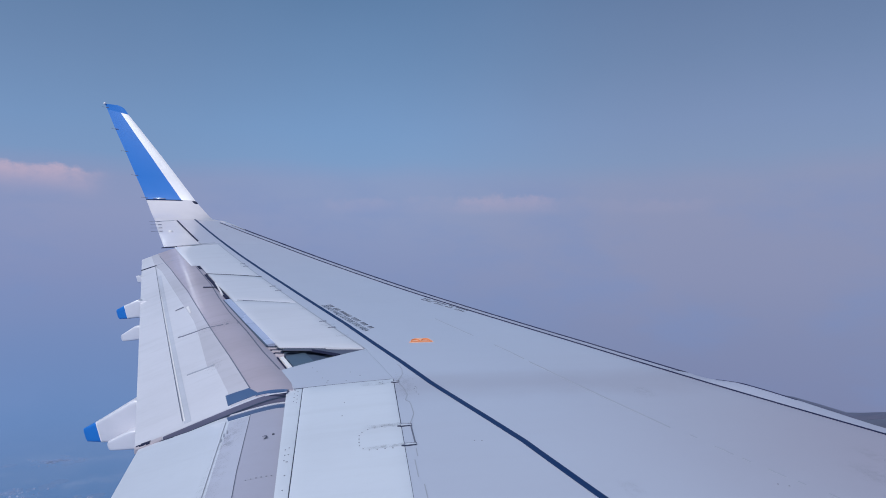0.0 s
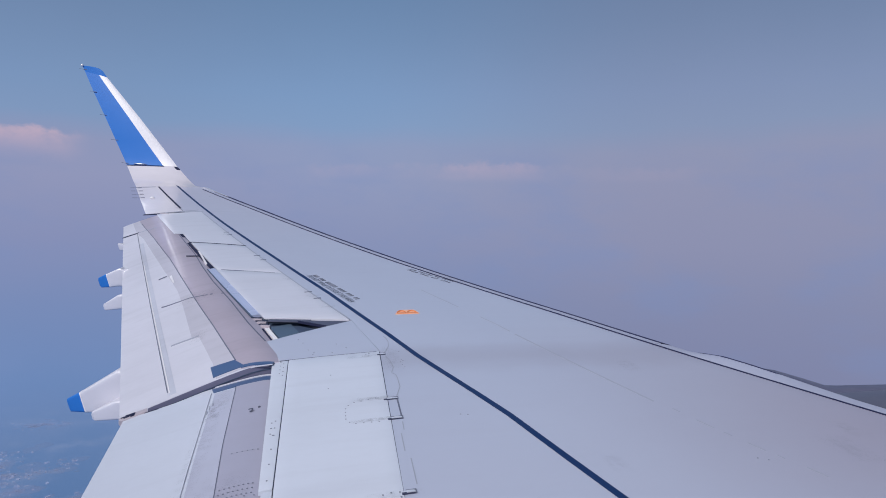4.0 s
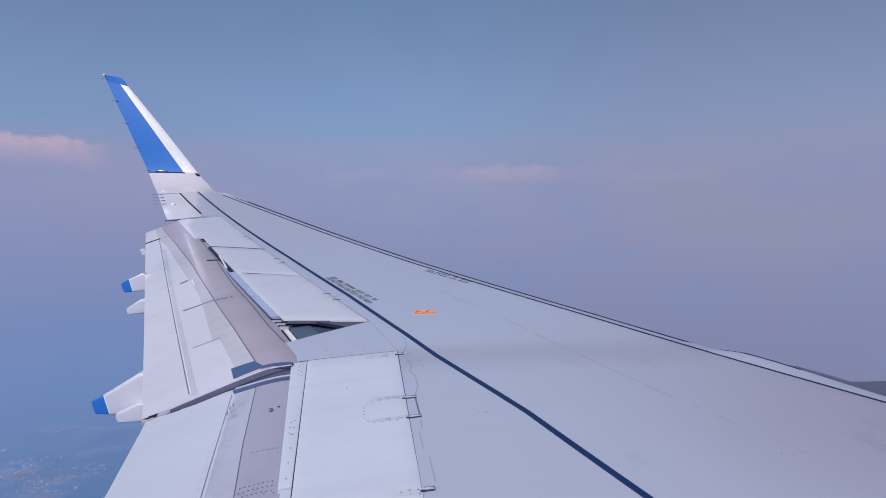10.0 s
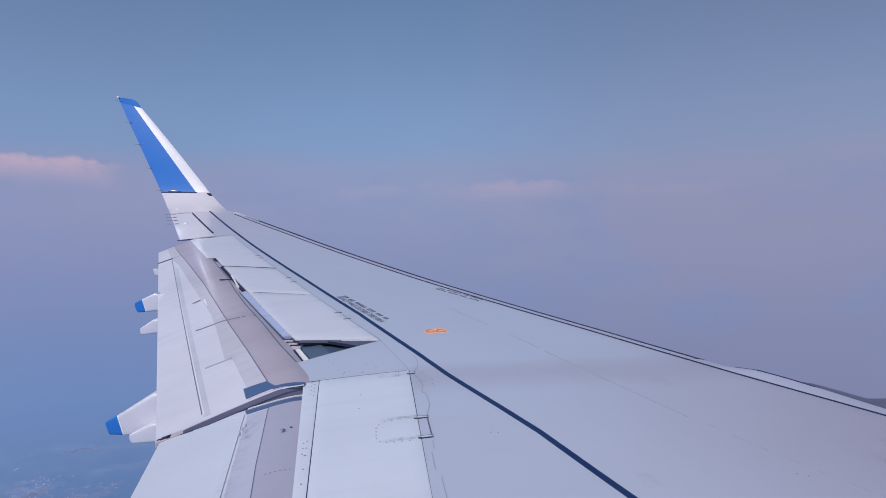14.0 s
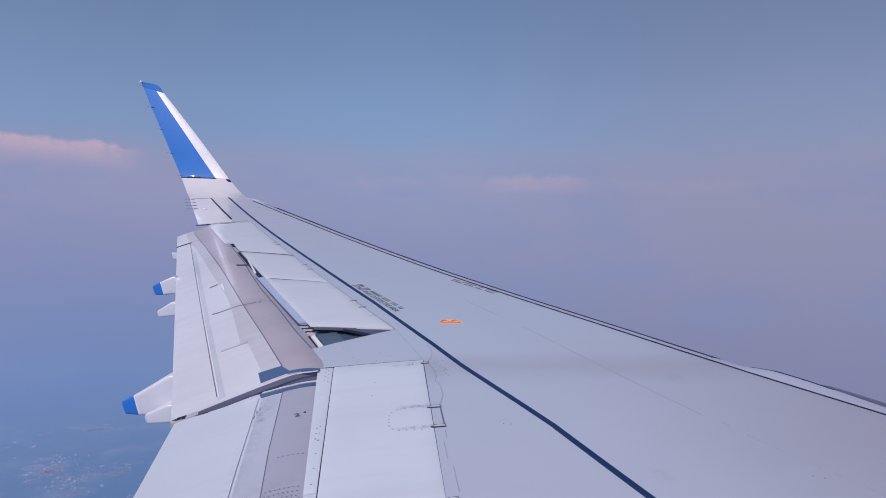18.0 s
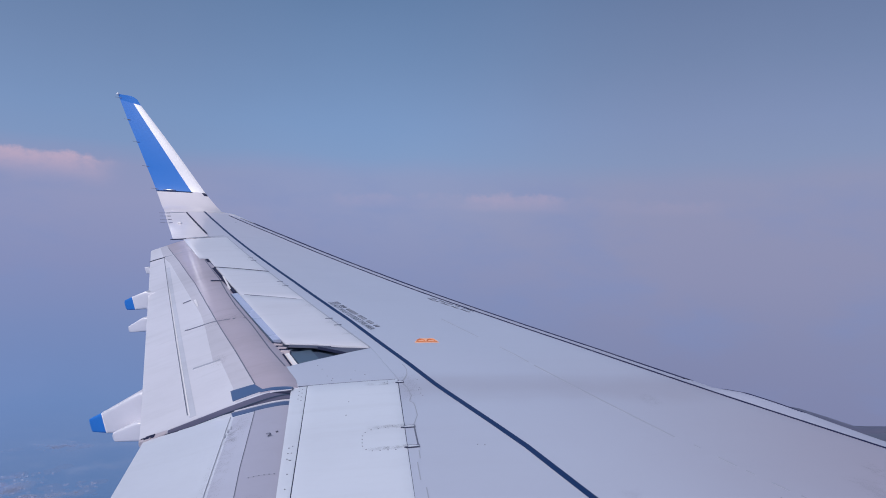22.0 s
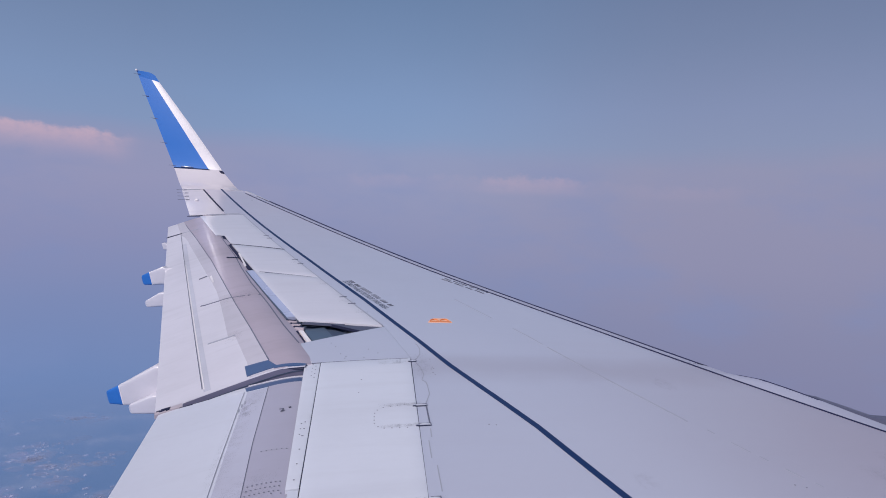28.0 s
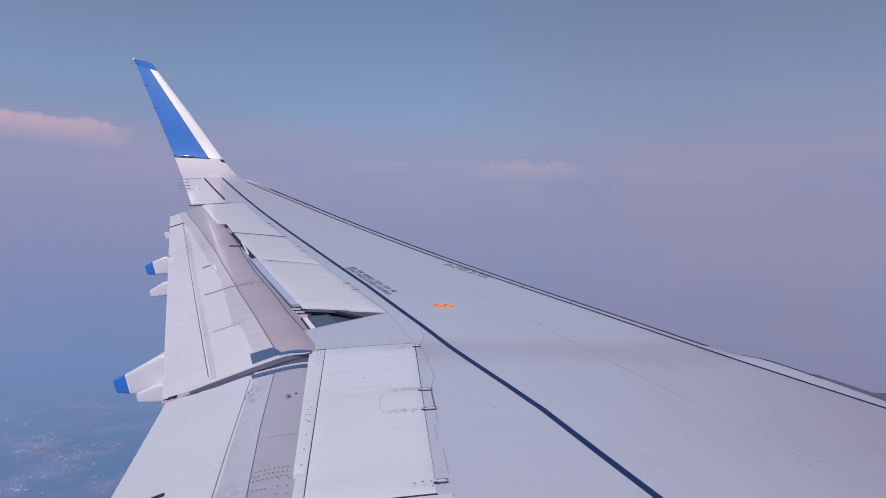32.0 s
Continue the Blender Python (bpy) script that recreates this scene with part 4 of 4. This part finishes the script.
def profile(i, u0, u1, n=7):
    """A ring round the section at station i between two chord fractions."""
    a, b = Vector(WL[i][0]), Vector(WL[i][1])
    along = (Vector(WL[min(i + 1, len(WL) - 1)][0]) - Vector(WL[max(i - 1, 0)][0])).normalized()
    side = (b - a).cross(along).normalized()
    if side.y > 0.0 or (abs(side.y) < 0.3 and side.z < 0):
        side = -side
    c = (b - a).length
    inner_side, outer_side = [], []
    for j in range(n + 1):
        u = u0 + (u1 - u0) * j / n
        th = 0.09 * c * (2.6 * math.sqrt(max(u, 0)) * (1 - u) ** 1.05 + 0.03)
        p = a.lerp(b, u)
        inner_side.append(p + side * th * 0.24)
        outer_side.append(p - side * th * 0.65)
    return [tuple(p) for p in inner_side + outer_side[::-1]]


winglet = loft("winglet", [profile(i, 0, 1, 10) for i in range(0, 5)], ROOT, wing, "white blended winglet root", smooth=60)
STRIP = (0, 0, 0, 0, 0.278, 0.285, 0.30, 0.322, 0.344, 0.366)
loft("blue_panel", [profile(i, STRIP[i], 1, 14) for i in range(4, 10)], BLUE, winglet, "gloss blue winglet face", smooth=60)
loft("leading_strip", [profile(i, 0, STRIP[i]) for i in range(4, 10)], WHITE, winglet, "gloss white winglet leading edge", smooth=60)
loft("tip_cap", [profile(i, 0, 1, 10) for i in range(9, len(WL))], BLUE, winglet, "rounded blue tip cap", smooth=60)
a, b = Vector(WL[4][0]), Vector(WL[4][1])
bm = bmesh.new()
seam = [[tuple(a.lerp(b, 0.26 + 0.74 * s / 6) + Vector((0, -0.040 * math.sqrt(1 - 0.9 * s / 6) - 0.004, dz))) for dz in (-0.004, 0.012)] for s in range(7)]
grid_solid(bm, seam, lambda i, j, p: (p[0], p[1] + 0.01, p[2]))
part("seam", bm, STRIPE, winglet, "dark blue seam at the panel's foot")
# half-round metal strip above the seam, slightly bowed, added to catch the sun's glint
rings = []
for i in range(17):
    u = 0.60 + 0.26 * i / 16
    c = a.lerp(b, u) + Vector((0.0, -0.034 * math.sqrt(max(0.02, 1 - u)) - 0.008 * math.sin(math.pi * i / 16), 0.034))
    rings.append([tuple(c + Vector((0, 0.015 * math.cos(k * math.tau / 14), 0.017 * math.sin(k * math.tau / 14))) * (0.35 + 0.65 * math.sin(math.pi * i / 16))) for k in range(14)])
loft("glint_strip", rings, BRIGHT, winglet, "polished strip added to catch the sun", smooth=60)
# navigation lamp set into the leading edge
low_ring, high_ring = [Vector(p) for p in profile(3, 0, 0.07)], [Vector(p) for p in profile(4, 0, 0.07)]
rings = []
for f, grow in ((0.50, 0.5), (0.56, 1.0), (0.75, 1.2), (0.92, 1.1), (1.0, 0.5)):
    ring = [p.lerp(q, f) for p, q in zip(low_ring, high_ring)]
    mid_point = sum(ring, Vector()) / len(ring)
    rings.append([tuple(mid_point + (p - mid_point) * grow) for p in ring])
loft("navigation_lamp", rings, DARK, winglet, "dark lamp lens in the leading edge", smooth=50)
ribbon("tip_fairing", top, [(le(y) - 0.055, y) for y in (16.66, 16.4, 16.1, 15.8, 15.5)], 0.12, ROOT, winglet, lift=0.010, thick=0.03, label="pinkish white fairing along the tip's nose", taper=0.02)
bm = bmesh.new()
bmesh.ops.create_uvsphere(bm, u_segments=10, v_segments=8, radius=0.03, matrix=Matrix.Translation(Vector(WL[-1][1]) + Vector((0.0, -0.01, 0.0))))
part("tip_glint_ball", bm, WHITE, winglet, "small white ball for the glint at the winglet's tip")


def wick(at, way, length, parent):
    bm = bmesh.new()
    m = look(at, Vector(at) + Vector(way))
    bmesh.ops.create_cone(bm, cap_ends=True, segments=6, radius1=0.004, radius2=0.002, depth=length, matrix=m @ pose(0, 0, -length / 2))
    bmesh.ops.create_cone(bm, cap_ends=True, segments=6, radius1=0.008, radius2=0.008, depth=0.07, matrix=m @ pose(0, 0, 0.02))
    return part("static_wick", bm, LINE, parent, "thin dark static wick")


for f in (0.02, 0.255, 0.51, 0.75, 0.985):
    p = Vector(WL[4][1]).lerp(Vector(WL[11][1]), f)
    wick(p, (-1, 0.05, 0.12), 0.10, winglet)
for x, y in ((-10.07, 16.60), (-9.95, 16.2), (-9.84, 15.8), (-9.73, 15.4)):
    wick((x + 0.03, y, top(x, y) + 0.004), (-1, 0.02, -0.03), 0.17, aileron)
bm = bmesh.new()
bmesh.ops.create_uvsphere(bm, u_segments=10, v_segments=6, radius=0.045, matrix=pose(-9.48, 15.28, top(-9.48, 15.28)) @ Matrix.Diagonal((1, 1, 0.7, 1)))
part("glint_dome", bm, WHITE, aileron, "small white dome standing for a glint")

# ---- painted lines and stencils on the skin ----
ribbon("painted_stripe", top, [(-4.45, 1.80), (-4.78, 3.30), (-5.066, 4.451), (-5.171, 4.859), (-5.307, 5.397), (-5.424, 5.758), (-5.676, 6.50), (-5.832, 7.022), (-6.266, 8.363), (-6.952, 10.275), (-7.829, 12.64), (-8.48, 14.437), (-9.342, 16.858)], 0.039, STRIPE, wing, lift=0.004, thick=0.003, step=0.2, label="dark blue painted walkway stripe", taper=0.039)
ribbon("skin_joint", top, [(-4.80, 6.90), (-4.53, 6.0), (-4.36, 5.45)], 0.010, FAINT, wing, lift=0.002, thick=0.003, label="faint skin joint")
word("DO NOT WALK OUTSIDE THIS AREA", 0.085, (-6.50, 9.135), -69.5, top, wing, "stencil_text", 0.003, 1.20)


def bars(start, way, words, tall, letter, surface, parent):
    """Unreadable stencil words as rows of plain bars."""
    d = Vector(way).normalized()
    p = Vector(start)
    for n in words:
        for _ in range(n):
            a, b = p - Vector((-d.y, d.x)) * tall / 2, p + Vector((-d.y, d.x)) * tall / 2
            ribbon("stencil_bar", surface, [tuple(a), tuple(b)], letter * 0.42, INK, parent, lift=0.003, thick=0.002, step=0.3)
            p = p + d * letter
        p = p + d * letter


bars((-6.411, 9.150), (0.368, -0.930), (3, 3, 6, 4, 3, 2), 0.046, 0.0440, top, wing)
bars((-5.327, 9.404), (0.503, -0.864), (5, 4, 3, 4), 0.030, 0.040, top, wing)
bars((-5.290, 9.445), (0.535, -0.845), (3, 6, 2, 5), 0.030, 0.040, top, wing)

ribbon("skin_joint", top, [(-5.329, 8.448), (-5.079, 7.756)], 0.006, FAINT, wing, lift=0.002, thick=0.003, label="faint skin joint")
ribbon("skin_joint", top, [(-4.96, 7.43), (-4.88, 7.20), (-4.82, 6.98)], 0.006, FAINT, wing, lift=0.002, thick=0.003, label="faint skin joint")
for x, y, w in ((-4.30, 5.33, 0.05), (-4.25, 5.16, 0.12), (-4.19, 4.99, 0.05), (-4.14, 4.85, 0.10), (-4.08, 4.70, 0.04), (-4.02, 4.56, 0.10)):
    ribbon("skin_joint", top, [(x, y), (x + 0.33 * w, y - w)], 0.005, FAINT, wing, lift=0.002, thick=0.003, label="faint skin joint")
BLOT = smudge_material("grey_skin_stain", (0.27, 0.25, 0.32), 0.08)
for x, y, w in ((-3.62, 4.72, 0.11), (-3.42, 4.95, 0.07), (-3.9, 4.1, 0.10), (-4.95, 4.75, 0.06), (-4.2, 6.1, 0.08), (-3.3, 4.3, 0.09)):
    smudge(wing, top, x - w, x + w, y - w * 1.6, y + w * 1.6, BLOT, 0.003)

# orange tie-down fitting
bm = bmesh.new()
pts = []
for v in (0, 0.25, 0.5, 0.75, 1):
    y, x0, x1 = 7.562 + 0.130 * v, -5.706 + 0.062 * v ** 1.6, -5.488 - 0.034 * v ** 1.6
    pts.append([(x, y, top(x, y) + 0.003) for x in (x0 + (x1 - x0) * u / 6 for u in range(7))])
grid_solid(bm, pts, lambda i, j, p: (p[0], p[1], p[2] - 0.006))
fitting = part("escape_rope_fitting", bm, PALE_ORANGE, wing, "small worn orange fitting on the wing skin")
ribbon("base_bar", top, [(-5.690, 7.588), (-5.50, 7.580)], 0.026, ORANGE, fitting, lift=0.006, thick=0.010, label="orange base bar")
for x in (-5.645, -5.553):
    rings = []
    for i in range(13):
        a = math.pi * i / 12
        c = Vector((x + 0.036 * math.cos(a), 7.60 + 0.045 * math.sin(a), top(x, 7.60) + 0.005 + 0.010 * math.sin(a)))
        out = Vector((math.cos(a), 0, math.sin(a)))
        rings.append([tuple(c + out * 0.006 * math.cos(k * math.tau / 6) + Vector((0, 0.006 * math.sin(k * math.tau / 6), 0))) for k in range(6)])
    loft("ring", rings, ORANGE, fitting, "orange ring")

# ---- flap track fairings: x, lower and upper z, half width, from the tail forwards ----
def fairing(y, rows, blue):
    rings, edge_x = [], flap_te(y)
    ahead = [r for r in rows if r[0] > edge_x]
    after = [r for r in rows if r[0] <= edge_x]
    p, q = after[-1], ahead[0]
    f = max(0.1, (edge_x - 0.01 - p[0]) / (q[0] - p[0]))
    mid = [a + (b - a) * f for a, b in zip(p, q)]
    mid[2] = min(mid[2], flap_top(edge_x, y) + 0.012)
    rows = after + [tuple(mid)] + [(x, z0, min(z1, flap_top(x, y) - 0.02), w) for x, z0, z1, w in ahead]
    for row_index, (x, z0, z1, w) in enumerate(rows):
        slant = 0.3 if row_index < 3 else 0.0
        zc, h2 = (z0 + z1) / 2, (z1 - z0) / 2
        ring = []
        for k in range(24):
            a = math.tau * (k + 0.5) / 24
            ca, sa = math.cos(a), math.sin(a)
            rise = h2 * math.copysign(abs(sa) ** 0.22, sa)
            ring.append((x - slant * rise, y + w * math.copysign(abs(ca) ** 0.22, ca), zc + rise))
        rings.append(ring)
    body = loft("flap_track_fairing", rings[2:] if blue else rings, FLAP, wing, "off-white flap track fairing", smooth=28)
    if blue:
        loft("tail_cone", rings[:3], BLUE, body, "blue tail cone", smooth=50)
        edge = [[tuple(Vector(p) + Vector((dx, 0, 0)) + (Vector(p) - Vector((p[0], y, (rows[2][1] + rows[2][2]) / 2))) * 0.03) for p in rings[2]] for dx in (0.0, 0.018)]
        loft("joint_ring", edge, WHITE, body, "white joint ring", smooth=50)
    return body


fairing(7.8, ((-8.455, -0.115, -0.045, 0.02), (-8.445, -0.135, -0.025, 0.035), (-8.335, -0.14, 0.03, 0.06), (-8.05, -0.14, 0.225, 0.12), (-7.8, -0.16, 0.24, 0.14), (-7.2, -0.25, 0.20, 0.15)), True)
fairing(7.62, ((-8.215, -0.160, -0.120, 0.02), (-8.20, -0.170, -0.095, 0.04), (-8.0, -0.16, 0.0, 0.08), (-7.5, -0.20, 0.04, 0.09)), False)
fairing(10.9, ((-9.13, 0.665, 0.745, 0.02), (-9.115, 0.645, 0.77, 0.035), (-9.015, 0.650, 0.82, 0.06), (-8.86, 0.665, 0.905, 0.11), (-8.5, 0.60, 0.93, 0.13), (-8.1, 0.56, 0.93, 0.13)), True)
fairing(9.9, ((-8.785, 0.480, 0.520, 0.02), (-8.77, 0.470, 0.545, 0.04), (-8.60, 0.490, 0.65, 0.09), (-8.2, 0.45, 0.72, 0.10)), False)
fairing(12.4, ((-9.300, 1.09, 1.16, 0.03), (-9.292, 1.075, 1.175, 0.05), (-9.22, 1.07, 1.23, 0.08), (-8.9, 1.05, 1.25, 0.09)), False)

# ---- engine nacelle ahead of the wing ----
engine = thing("engine_nacelle", "violet-grey engine nacelle under the wing's leading edge", "engine")
rings = []
for x, r in ((-4.2, 0.55), (-3.6, 0.72), (-3.0, 0.95), (-2.7, 1.10), (-1.4, 1.14), (-0.5, 1.15), (0.1, 1.10), (0.35, 1.02), (0.42, 0.95)):
    rings.append([(x, 5.75 + r * math.cos(math.tau * k / 40), -0.81 + r * math.sin(math.tau * k / 40)) for k in range(40)])
loft("cowl", rings, COWL, engine, "violet-grey cowl", smooth=60)
rings = []
for x, w, z in ((-3.25, 0.12, 0.42), (-3.06, 0.16, 0.436), (-2.92, 0.18, 0.412), (-2.68, 0.19, 0.345), (-2.46, 0.20, 0.280), (-2.35, 0.20, 0.275), (-1.9, 0.19, 0.27), (-1.2, 0.14, 0.25), (-0.6, 0.05, 0.20)):
    rings.append([(x, 6.2 + w * math.cos(math.pi * k / 10), -0.6 + (z + 0.6) * math.sin(math.pi * k / 10) ** 0.4) for k in range(11)])
loft("pylon", rings, PYLON, engine, "grey pylon fairing", smooth=60)

# ---- ground far below, towns and the cloud bank ----
GROUND_Z = -800.0


def ground_material(name, near, far, top_share):
    m = bpy.data.materials.new(name)
    m.use_nodes = True
    n, k = m.node_tree.nodes, m.node_tree.links
    b = n["Principled BSDF"]
    b.inputs["Roughness"].default_value = 0.9
    c = n.new("ShaderNodeTexCoord")
    t = n.new("ShaderNodeTexNoise")
    t.inputs["Scale"].default_value, t.inputs["Detail"].default_value = 0.0022, 8
    k.new(c.outputs["Object"], t.inputs["Vector"])
    r = n.new("ShaderNodeValToRGB")
    r.color_ramp.elements[0].position, r.color_ramp.elements[0].color = 0.42, near
    r.color_ramp.elements[1].position, r.color_ramp.elements[1].color = 0.62, far
    k.new(t.outputs["Fac"], r.inputs[0])
    fields = n.new("ShaderNodeTexNoise")
    fields.inputs["Scale"].default_value, fields.inputs["Detail"].default_value, fields.inputs["Roughness"].default_value = 0.006, 8, 0.66
    k.new(c.outputs["Object"], fields.inputs["Vector"])
    pale = n.new("ShaderNodeMapRange")
    pale.inputs["From Min"].default_value, pale.inputs["From Max"].default_value, pale.inputs["To Max"].default_value = 0.51, 0.66, 0.55
    k.new(fields.outputs["Fac"], pale.inputs["Value"])
    mixed = n.new("ShaderNodeMix")
    mixed.data_type = "RGBA"
    k.new(pale.outputs[0], mixed.inputs["Factor"])
    k.new(r.outputs[0], mixed.inputs[6])
    mixed.inputs[7].default_value = (0.42, 0.43, 0.52, 1)
    k.new(mixed.outputs[2], b.inputs["Base Color"])
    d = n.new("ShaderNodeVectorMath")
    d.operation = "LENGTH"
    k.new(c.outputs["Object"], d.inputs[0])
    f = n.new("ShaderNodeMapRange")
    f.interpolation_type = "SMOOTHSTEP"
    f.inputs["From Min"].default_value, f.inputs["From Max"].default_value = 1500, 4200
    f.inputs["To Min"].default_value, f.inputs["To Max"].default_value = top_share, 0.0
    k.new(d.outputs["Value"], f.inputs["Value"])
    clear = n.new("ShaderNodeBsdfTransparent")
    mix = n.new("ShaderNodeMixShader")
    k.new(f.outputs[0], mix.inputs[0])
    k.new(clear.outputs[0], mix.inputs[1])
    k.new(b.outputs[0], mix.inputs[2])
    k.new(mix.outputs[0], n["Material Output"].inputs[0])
    return m


bm = bmesh.new()
rings = [[bm.verts.new((r * math.cos(math.tau * k / 64), r * math.sin(math.tau * k / 64), 0)) for k in range(64)] for r in (300, 900, 1800, 3000, 4400)]
for p, q in zip(rings, rings[1:]):
    for k in range(64):
        bm.faces.new((p[k], p[(k + 1) % 64], q[(k + 1) % 64], q[k]))
bm.faces.new(rings[0])
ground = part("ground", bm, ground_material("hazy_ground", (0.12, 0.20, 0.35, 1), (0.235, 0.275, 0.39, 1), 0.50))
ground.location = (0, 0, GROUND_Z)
tagged(ground, "blue-grey land and water seen through thick haze", "ground", kind="structure")

rng = random.Random(7)
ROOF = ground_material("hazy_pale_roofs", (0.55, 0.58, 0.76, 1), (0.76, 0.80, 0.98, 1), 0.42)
towns = ((-1060, 2850, 95, 44), (-1035, 2390, 90, 44), (-830, 2330, 95, 26), (-930, 2270, 60, 22), (-1010, 2480, 110, 9), (-690, 2060, 100, 22), (-1300, 2750, 200, 9), (-960, 2010, 100, 14), (-560, 1700, 90, 14), (-880, 2140, 80, 20), (-1100, 2230, 160, 8), (-1240, 2420, 120, 6))
bm, plots = bmesh.new(), bmesh.new()
for cx, cy, spread, count in towns:
    grain, lane = rng.uniform(0, 90), rng.uniform(0.35, 0.7)
    for i in range(count):
        x, y = cx + rng.gauss(0, spread * 0.5), cy + rng.gauss(0, spread * lane)
        if i % 2 == 0:
            r = rng.uniform(10, 42)
            plots.faces.new([plots.verts.new((x + r * rng.uniform(0.6, 1.1) * math.cos(k * math.tau / 11), y + r * rng.uniform(0.6, 1.1) * math.sin(k * math.tau / 11), GROUND_Z + 0.6 + 0.01 * i)) for k in range(11)])
        for _ in range(rng.choice((0, 1, 1, 2))):
            w, l, hh = rng.uniform(2.5, 7), min(16, 3 + rng.expovariate(0.28)), rng.uniform(1.5, 4)
            at = pose(x + rng.gauss(0, 7), y + rng.gauss(0, 7), GROUND_Z + hh / 2, 0, 0, grain + rng.choice((0, 90)) + rng.gauss(0, 8))
            bmesh.ops.create_cube(bm, size=1, matrix=at @ Matrix.Diagonal((w, l, hh, 1)))
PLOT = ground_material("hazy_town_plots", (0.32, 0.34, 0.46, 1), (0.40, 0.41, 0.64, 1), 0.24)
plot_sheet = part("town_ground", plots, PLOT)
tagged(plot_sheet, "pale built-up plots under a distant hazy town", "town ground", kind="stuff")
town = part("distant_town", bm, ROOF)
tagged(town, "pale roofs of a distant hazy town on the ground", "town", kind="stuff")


def cloud_material():
    m = bpy.data.materials.new("hazy_pink_cloud")
    m.use_nodes = True
    n, k = m.node_tree.nodes, m.node_tree.links
    n.remove(n["Principled BSDF"])
    c = n.new("ShaderNodeTexCoord")
    g = n.new("ShaderNodeSeparateXYZ")
    k.new(c.outputs["UV"], g.inputs[0])
    mp = n.new("ShaderNodeMapping")
    mp.inputs["Scale"].default_value = (52, 5.0, 1)
    k.new(c.outputs["UV"], mp.inputs[0])
    t = n.new("ShaderNodeTexNoise")
    t.inputs["Scale"].default_value, t.inputs["Detail"].default_value, t.inputs["Roughness"].default_value = 1.0, 7, 0.6
    k.new(mp.outputs[0], t.inputs["Vector"])

    def math_node(op, a, bb):
        q = n.new("ShaderNodeMath")
        q.operation = op
        for i, v in enumerate((a, bb)):
            if isinstance(v, (int, float)):
                q.inputs[i].default_value = v
            else:
                k.new(v, q.inputs[i])
        return q.outputs[0]

    def along_bearing(places):
        node = n.new("ShaderNodeFloatCurve")
        curve = node.mapping.curves[0]
        for i, (u, v) in enumerate(places):
            if i < 2 and i < len(curve.points):
                curve.points[i].location = (u, v)
            else:
                curve.points.new(u, v)
        node.mapping.update()
        k.new(g.outputs["X"], node.inputs["Value"])
        return node.outputs[0]

    crest, strength = along_bearing(CLOUD_TOPS), along_bearing(CLOUD_SHARE)
    lumps = math_node("MULTIPLY", math_node("SUBTRACT", t.outputs["Fac"], 0.5), 0.26)
    under = math_node("SUBTRACT", math_node("ADD", crest, lumps), g.outputs["Y"])

    def ramp(value, lo, hi, out_lo, out_hi):
        r = n.new("ShaderNodeMapRange")
        r.interpolation_type = "SMOOTHSTEP"
        r.inputs["From Min"].default_value, r.inputs["From Max"].default_value = lo, hi
        r.inputs["To Min"].default_value, r.inputs["To Max"].default_value = out_lo, out_hi
        k.new(value, r.inputs["Value"])
        return r.outputs[0]

    body = math_node("MULTIPLY", ramp(under, 0.0, 0.07, 0.0, 1.0), ramp(under, 0.05, 0.36, 1.0, 0.0))
    thick = math_node("MULTIPLY", strength, ramp(t.outputs["Fac"], 0.30, 0.70, 0.45, 1.3))
    alpha = math_node("MULTIPLY", math_node("MULTIPLY", body, thick), ramp(g.outputs["Y"], 0.0, 0.10, 0.0, 1.0))
    e = n.new("ShaderNodeEmission")
    e.inputs["Color"].default_value = lin(204, 176, 192)
    clear = n.new("ShaderNodeBsdfTransparent")
    mix = n.new("ShaderNodeMixShader")
    k.new(alpha, mix.inputs[0])
    k.new(clear.outputs[0], mix.inputs[1])
    k.new(e.outputs[0], mix.inputs[2])
    k.new(mix.outputs[0], n["Material Output"].inputs[0])
    return m


# along the bearing (aft to fore): the crest as a share of the backdrop's height, and how dense the cloud is
CLOUD_TOPS = ((0.0, 0.44), (0.20, 0.45), (0.26, 0.43), (0.30, 0.41), (0.34, 0.34), (0.46, 0.20), (0.52, 0.24), (0.58, 0.24), (0.63, 0.29), (0.68, 0.24), (1.0, 0.20))
CLOUD_SHARE = ((0.0, 0.58), (0.24, 0.58), (0.295, 0.50), (0.318, 0.0), (0.36, 0.0), (0.46, 0.0), (0.49, 0.10), (0.55, 0.06), (0.58, 0.12), (0.61, 0.26), (0.645, 0.24), (0.68, 0.03), (0.75, 0.07), (0.80, 0.0), (1.0, 0.0))
FAR = 4300.0
me = bpy.data.meshes.new("backdrop")
bm = bmesh.new()
uv = bm.loops.layers.uv.new("UVMap")
cols = []
for i in range(49):
    a = radians(-50 + 105 * i / 48)
    cols.append([bm.verts.new((FAR * math.sin(a), FAR * math.cos(a), FAR * math.tan(radians(e)))) for e in (4.0, 7.5, 12.0)])
for i in range(48):
    for j in range(2):
        f = bm.faces.new((cols[i][j], cols[i + 1][j], cols[i + 1][j + 1], cols[i][j + 1]))
        for loop, (p, q) in zip(f.loops, ((i, j), (i + 1, j), (i + 1, j + 1), (i, j + 1))):
            loop[uv].uv = (p / 48, (0.0, 0.4375, 1.0)[q])
bm.to_mesh(me)
bm.free()
me.materials.append(cloud_material())
backdrop = tagged(new("backdrop", me), "faint pink cloud bank far off in the haze", "clouds", kind="structure")
